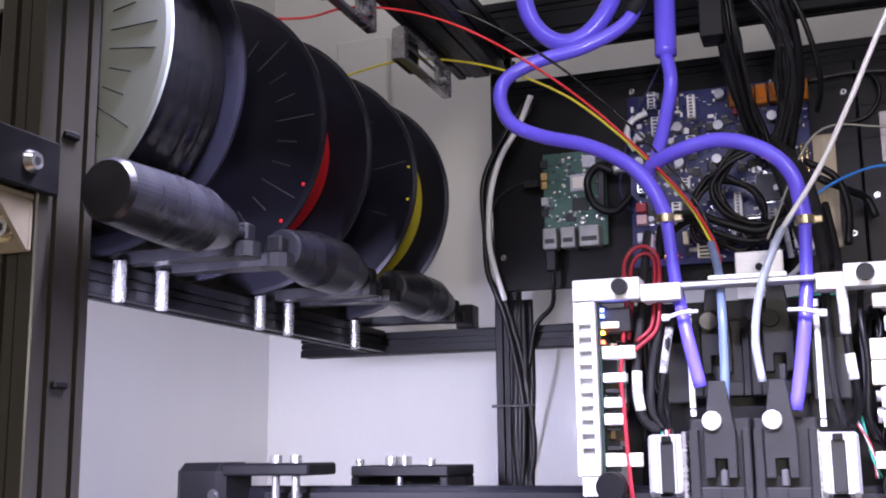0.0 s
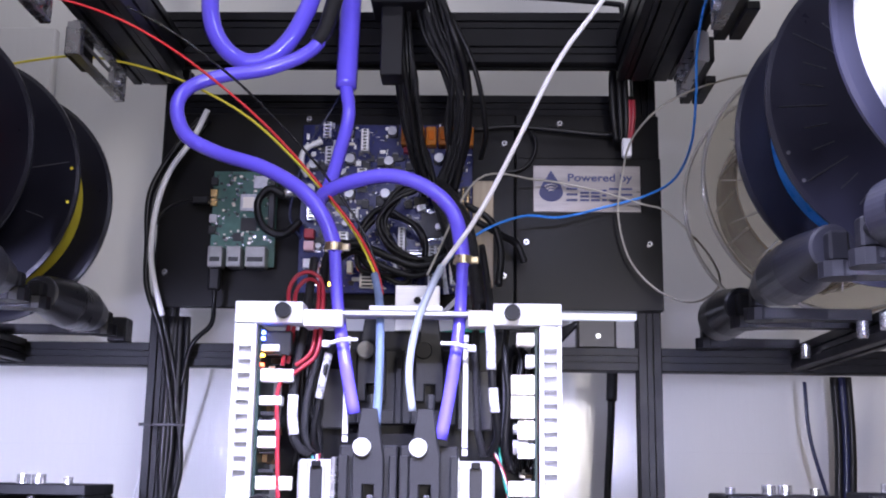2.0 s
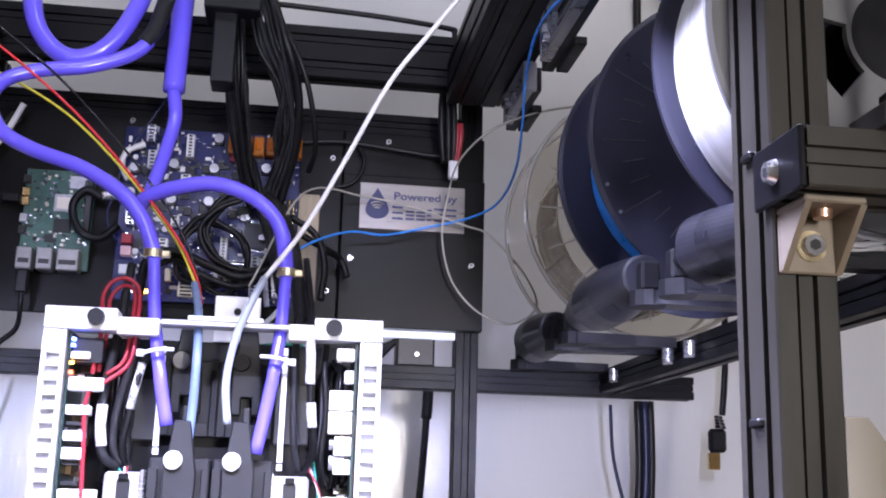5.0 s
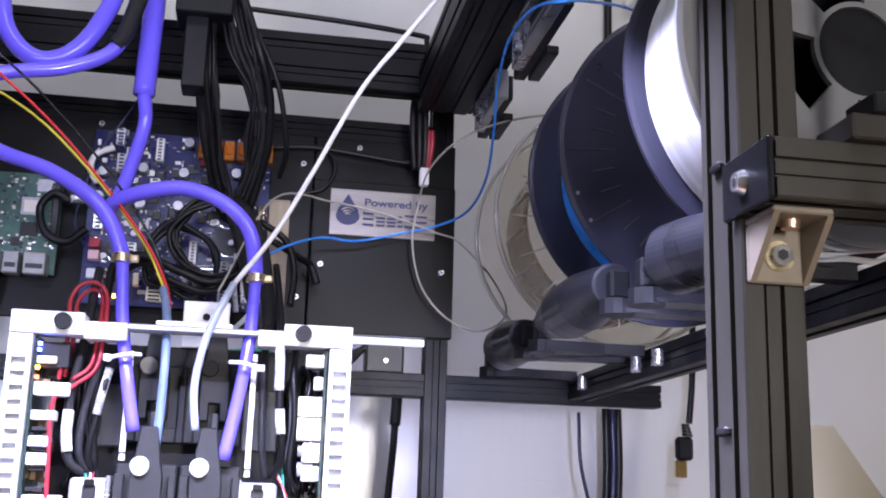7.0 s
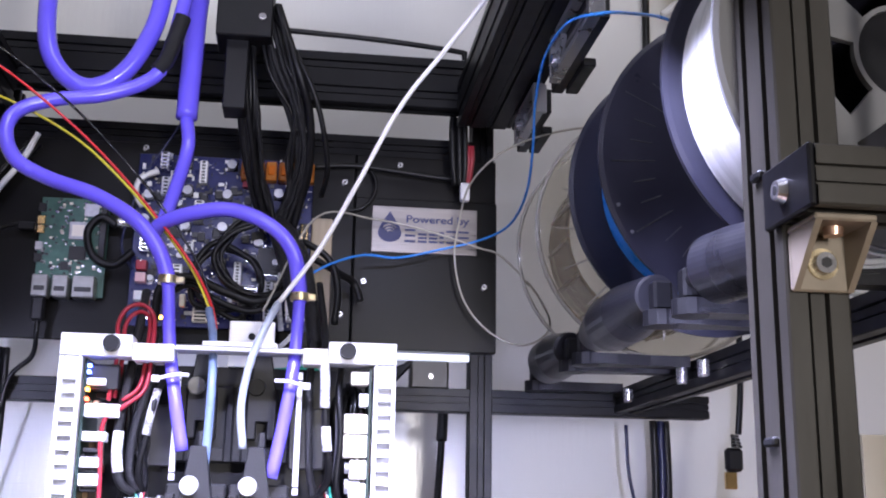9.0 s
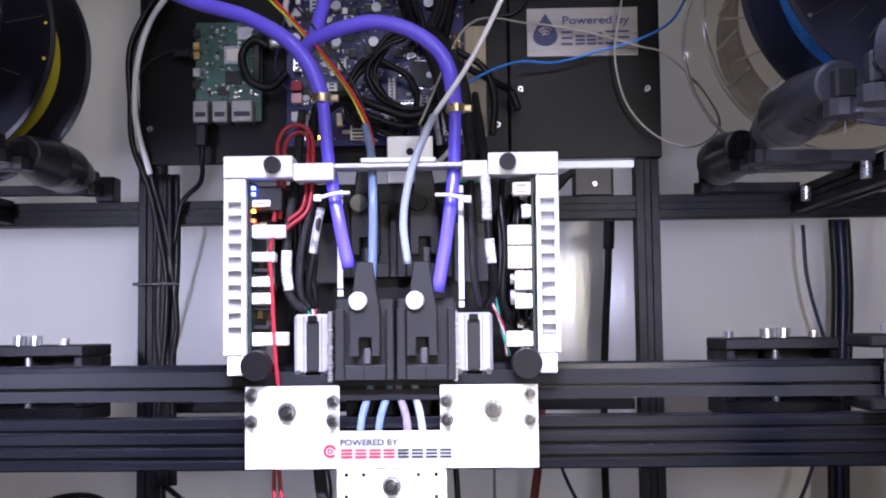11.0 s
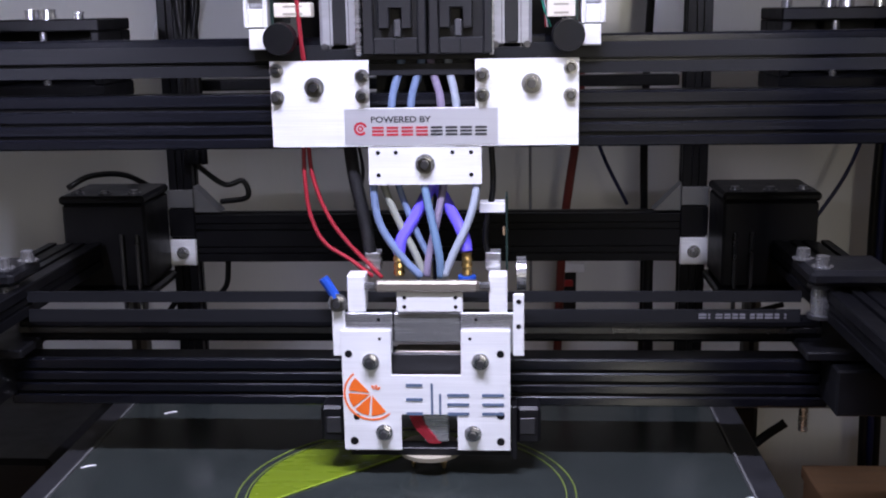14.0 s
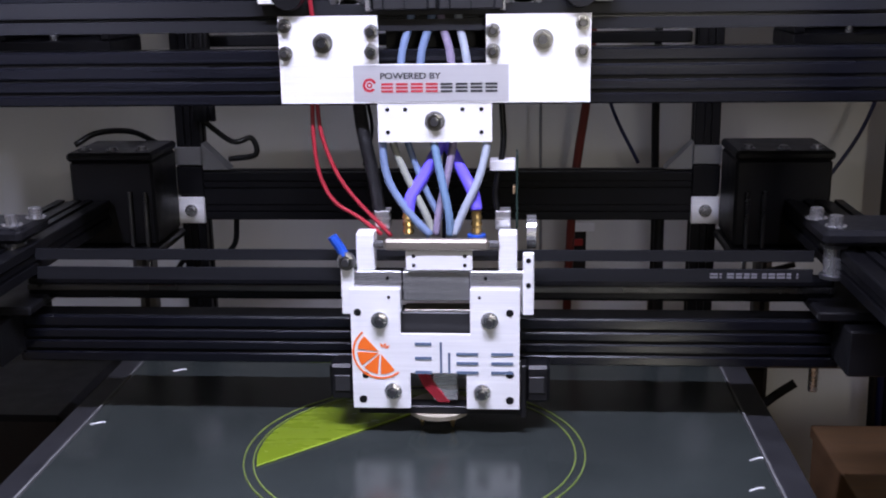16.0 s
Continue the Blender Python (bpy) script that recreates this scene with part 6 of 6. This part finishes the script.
for pts, r, m, label in (
        (((-.031, .008, -.10), (-.0335, .006, -.118), (-.030, .004, -.140), (-.017, .002, -.160), (-.0045, .002, -.174)), .0026, PTFE_B, "pale blue guide tube bending into the hot end"),
        (((-.029, .012, -.10), (-.027, .010, -.118), (-.018, .008, -.140), (-.008, .006, -.160), (-.003, .006, -.174)), .0025, PTFE_G, "grey guide tube bending into the hot end"),
        (((-.021, .014, -.10), (-.018, .012, -.118), (-.008, .010, -.145), (.002, .008, -.165)), .0022, PTFE_B, "pale blue guide tube behind the others"),
        (((.012, .012, -.10), (.010, .010, -.118), (.005, .006, -.142), (.0005, .004, -.162), (-.001, .004, -.174)), .0025, PTFE_L, "lilac guide tube into the hot end"),
        (((-.003, .010, -.10), (-.001, .004, -.118), (.004, .000, -.142), (.0075, -.001, -.160), (.008, .001, -.174)), .0026, PTFE_B2, "light blue guide tube into the hot end"),
        (((.031, .008, -.10), (.031, .004, -.118), (.026, .001, -.138), (.017, .000, -.157), (.010, .001, -.174)), .0026, PTFE, "milky guide tube bending into the hot end"),
        (((.010, .016, -.10), (.002, .014, -.118), (-.009, .010, -.138), (-.0165, .006, -.150), (-.0185, .004, -.160)), .0040, PURPLE, "violet hose crossing to a brass barb"),
        (((-.004, .018, -.10), (.006, .016, -.118), (.016, .012, -.136), (.0225, .007, -.148), (.0245, .004, -.158)), .0040, PURPLE, "violet hose crossing to a brass barb"),
        (((-.014, .020, -.032), (-.0165, .016, -.045), (-.0205, .012, -.060), (-.022, .010, -.075)), .0026, PTFE_B, "pale blue guide tube in the plate notch"),
        (((-.001, .020, -.032), (-.004, .016, -.045), (-.0085, .012, -.060), (-.010, .010, -.075)), .0026, PTFE_B, "pale blue guide tube in the plate notch"),
        (((.002, .020, -.032), (.004, .016, -.045), (.0085, .012, -.060), (.010, .010, -.075)), .0026, PTFE_L, "lilac guide tube in the plate notch"),
        (((.013, .020, -.032), (.0145, .016, -.045), (.018, .012, -.060), (.020, .010, -.075)), .0026, PTFE, "milky guide tube in the plate notch")):
    hose("guide_tube" if m is not PURPLE else "coolant_hose", hp(*pts), r, m, label, "tube" if m is not PURPLE else "hose", 9, 6)
tagged(link("notch_back", hb(-.034, .031, .040, .043, -.068, -.035), BLACK), "black plate seen through the notch of the carriage", "plate")
hose("red_wire", hp((-.078, .014, -.085), (-.078, .012, -.11), (-.075, .010, -.135), (-.066, .008, -.153), (-.050, .008, -.164), (-.036, .008, -.175)), .0014, RED_WIRE, "red wire hanging down to the hot end", "wire", 7)
hose("red_wire", hp((-.0755, .014, -.085), (-.073, .012, -.11), (-.064, .010, -.135), (-.052, .008, -.152), (-.040, .008, -.165), (-.030, .008, -.176)), .0014, RED_WIRE, "red wire hanging down to the hot end", "wire", 7)
hose("braided_cable", hp((-.050, .018, -.085), (-.047, .016, -.11), (-.041, .015, -.14), (-.037, .014, -.168)), .0042, BRAID, "black braided cable down to the hot end", "cable")
hose("thin_cable", hp((-.046, .03, -.09), (-.050, .08, -.12), (-.062, .12, -.15)), .0012, CABLE, "thin black cable behind the tubes", "cable", 6)
hose("dark_cable", hp((.040, .02, -.09), (.041, .018, -.12), (.036, .016, -.15), (.040, .014, -.17)), .002, CABLE, "dark cable beside the tubes", "cable", 6)


# ---- wall side: cables, switch, far parts ----
def off_wall(pts, k=.973):
    """The same run a little further from the wall."""
    return [(x * k, y * k, z * k) for x, y, z in pts]


hose("mains_cable", off_wall([(.060, 1.10, .100), (.062, 1.10, .06), (.068, 1.10, -.034), (.066, 1.10, -.12), (.052, 1.10, -.24), (.045, 1.10, -.45)]), .0042, RED_BROWN, "thick red-brown cable hanging down the wall", "cable")
hose("cable_sleeve", off_wall([(.057, 1.095, .13), (.060, 1.097, .105), (.0615, 1.099, .075)]), .0058, CABLE, "black sleeve at the top of the red cable", "sleeve")
hose("mains_cable", off_wall([(.139, 1.10, .10), (.137, 1.10, .05), (.132, 1.10, -.034), (.130, 1.10, -.14), (.133, 1.10, -.3), (.128, 1.10, -.5)]), .0038, CABLE, "thick black cable hanging down the wall", "cable")
hose("cable_sleeve", off_wall([(.139, 1.098, .13), (.139, 1.098, .10), (.138, 1.099, .075)]), .0056, CABLE, "black sleeve at the top of the black cable", "sleeve")
for dx in (0, .007, .013):
    hose("wall_cable", [(.356 + dx, 1.08, .10), (.357 + dx, 1.08, .03), (.352 + dx, 1.08, -.06), (.346 + dx, 1.08, -.20), (.352 + dx, 1.08, -.5)], .0042, BLUE_WIRE if dx == .007 else CABLE, "dark cable hanging in front of the wall", "cable")
for pts, m in ((((.327, 1.08, .095), (.330, 1.08, .04), (.345, 1.08, -.02), (.352, 1.08, -.045)), BLUE_WIRE), (((.352, 1.08, -.06), (.325, 1.09, -.16), (.290, 1.09, -.22)), BLUE_WIRE), (((.040, 1.10, .095), (.037, 1.10, .05), (.050, 1.10, -.01), (.060, 1.10, -.04)), BLUE_WIRE), (((.075, 1.10, -.10), (.09, 1.10, -.15), (.115, 1.10, -.20)), BLUE_WIRE), (((-.012, 1.08, .09), (-.010, 1.08, .02), (-.006, 1.08, -.10)), GREY_WIRE), (((.022, 1.1, -.1), (.02, 1.1, -.15), (.021, 1.1, -.3)), GREY_WIRE), (((-.300, 1.06, .10), (-.315, 1.06, .04), (-.330, 1.06, -.02), (-.335, 1.06, -.06)), WHITE_WIRE), (((-.040, 1.0, .12), (-.044, 1.0, .04), (-.060, 1.0, -.06), (-.066, 1.0, -.15), (-.070, 1.0, -.3)), BLUE_WIRE)):
    hose("wall_wire", off_wall(pts), .0014 if m is not BLUE_WIRE else .0018, m, "thin wire hanging in front of the wall", "wire", 6)
hose("rail_drape", [(-.03, .94, .088), (-.005, .945, .079), (.025, .945, .078), (.05, .94, .086)], .003, CABLE, "black cable drooping under the rear rail", "cable")
e = thing("hanging_plug", "small blue and white plug on a thin wire", "plug")
part("tip", box(-.011, -.004, .975, .982, .066, .082, .001), NYLON, e)
part("grip", cyl((-.0075, .9785, .050), (-.0075, .9785, .066), .0042, .0032, seg=10), BLUE_WIRE, e)


def usb_plug():
    e = thing("usb_cable", "black cable with a gold USB plug hanging down", "cable")
    part("cord", tube([(.400, .95, .20), (.3995, .95, .15), (.398, .95, .113), (.3945, .95, .078)], .0030, 10, 6), CABLE, e)
    for k in range(4):
        part("strain_relief", cyl((.3925 - .0006 * k, .95, .066 + .003 * k), (.3928 - .0006 * k, .95, .0682 + .003 * k), .0050 - .0004 * k, seg=12), CABLE, e)
    part("grip", box(.3810, .3972, .9455, .9545, .0440, .0655, .003), BLACK, e)
    part("plug", box(.3802, .3908, .9475, .9525, .0285, .0438, .0006), BRASS, e, "gold metal plug")


usb_plug()


def rear_bracket():
    e = thing("rail_joint", "dark joint block with a bright screw between the rails", "bracket")
    part("block", box(.088, .122, .925, .945, .108, .136, .002), ALU_BLACK, e)
    part("screw", screw((.106, .925, .119), (0, -1, 0), .0014), STEEL, e)


rear_bracket()


def power_switch():
    e = thing("power_switch", "black switch strip with two red rockers and a white label", "switch")
    part("strip", box(.050, .066, 1.10, 1.12, -.34, -.265, .001), BLACK, e)
    for z in (-.283, -.298):
        part("rocker", box(.053, .063, 1.097, 1.1005, z, z + .007, .001), DARK_RED, e)
    part("label", box(.052, .074, 1.096, 1.0995, -.268, -.259, .0005), NYLON, e, "small white label")


power_switch()


def bench_side():
    e = thing("beige_panel", "cream plastic panel with a slanted edge beside the printer", "panel")
    part("sheet", prism([(.33, -.40), (.33, .052), (.345, .052), (.405, -.03), (.42, -.40)], "y", .60, .64), BEIGE, e)
    w = thing("wooden_box", "plain plywood box standing beside the bed", "box")
    part("lid", box(.256, .46, .70, .95, -.419, -.407, .001), PLY_SHADE, w)
    part("front", box(.258, .458, .702, .714, -.62, -.4192, .001), PLY_SHADE, w)
    part("side", box(.258, .270, .7142, .948, -.62, -.4192, .001), PLY_SHADE, w)
    k = thing("dark_case", "black block low beside the bed", "case")
    part("case", box(.170, .212, .93, 1.02, -.62, -.345, .004), BLACK, k)
    for z in (-.37, -.40, -.43):
        part("case_plug", box(.175, .195, .926, .9298, z, z + .010, .001), GREY_LIGHT, k)
    # black block enlarged to fill the dark lower-left corner of the view
    k2 = thing("dark_case", "black block low beside the bed", "case")
    part("case", box(-.60, -.345, .78, .95, -.62, -.335, .004), BLACK, k2)
    part("case_shelf", box(-.344, -.31, .90, .98, -.45, -.43, .002), BEIGE, k2)
    s = thing("shelf_clamp", "silver clamp under the bed corner", "clamp")
    part("bar", box(.15, .27, .906, .921, -.338, -.323, .001), ALU_DULL, s)
    part("bolt", cyl((.245, .913, -.36), (.245, .913, -.338), .004, seg=10), STEEL, s)
    part("cable", tube([(.19, .93, -.40), (.215, .93, -.375), (.235, .93, -.36)], .004, 8, 5), CABLE, s)


bench_side()
for x0 in (-.345, .205):
    e = thing("rear_strut", "silver slotted strut behind the corner block", "strut", "rear struts")
    part("strut", box(x0, x0 + .014, .97, .985, -.62, -.20, .001), ALU_DULL, e)
    part("strut_slot", box(x0 + .005, x0 + .009, .969, .9705, -.60, -.21, 0), CHIP, e)
for pts in (((-.286, .93, -.21), (-.278, .935, -.24), (-.262, .935, -.252), (-.245, .935, -.24), (-.240, .93, -.214)), ((-.270, .93, -.214), (-.283, .94, -.245), (-.30, .95, -.265), (-.315, .95, -.29)), ((-.30, .92, -.15), (-.315, .90, -.137), (-.335, .88, -.135), (-.350, .87, -.143)), ((-.262, .92, -.13), (-.240, .93, -.15), (-.225, .935, -.148), (-.222, .935, -.162), (-.245, .935, -.166)), ((.228, .93, -.255), (.20, .94, -.265), (.17, .95, -.268))):
    hose("loose_cable", pts, .0024, CABLE, "loose black cable near the corner block", "cable", 7)
hose("post_cable", [(.118, .945, -.19), (.117, .945, -.24), (.119, .945, -.34), (.116, .945, -.5)], .0045, CABLE, "black cable bundle below the rear rail", "cable")
for x0, s in ((-.263, 1), (.139, -1)):
    tagged(link("post_gusset", prism([(x0, -.172), (x0 + s * .022, -.172), (x0, -.150)], "y", .918, .934), ALU_DULL), "dull metal gusset in the corner of post and rail", "bracket")
    tagged(link("post_sleeve", box(x0 - .021 if s > 0 else x0 - .001, x0 + .001 if s > 0 else x0 + .021, .9118, .9155, -.167, -.152, .0005), ALU_DULL), "dull metal plate on the rear post", "plate")
tagged(link("wall_box", box(-.546, -.48, 1.135, 1.149, .36, .492, .002), WALL), "white painted box on the wall", "wall box")
hose("top_rod", [(-.05, .87, .412), (.05, .87, .408), (.118, .87, .402), (.124, .87, .398), (.124, .87, .385)], .0024, CABLE, "black cable running along above the top rail", "cable")
hose("wall_cable", [(.382, 1.143, 1.49), (.382, 1.142, .9), (.3808, 1.142, .56), (.379, 1.142, .51), (.377, 1.143, .44)], .0045, CABLE, "black cable on the wall above the spools", "cable")
hose("wall_cable", [(.47, 1.13, .60), (.452, 1.13, .604), (.432, 1.13, .592), (.418, 1.13, .565), (.409, 1.13, .535), (.405, 1.135, .47)], .0050, BLUE_WIRE, "dark blue cable bending down the wall", "cable")
hose("wall_cable", [(.40, 1.135, .585), (.418, 1.13, .600), (.44, 1.13, .608), (.48, 1.13, .610)], .0050, WHITE_WIRE, "white cable below a yellow box", "cable")
e = thing("yellow_wall_box", "yellow plastic box on the wall above the spools", "box")
part("body", box(.404, .500, 1.105, 1.1495, .612, .70, .003), YELLOW_BOX, e)
part("clip", box(.410, .416, 1.100, 1.1048, .600, .622, .001), BLACK, e)
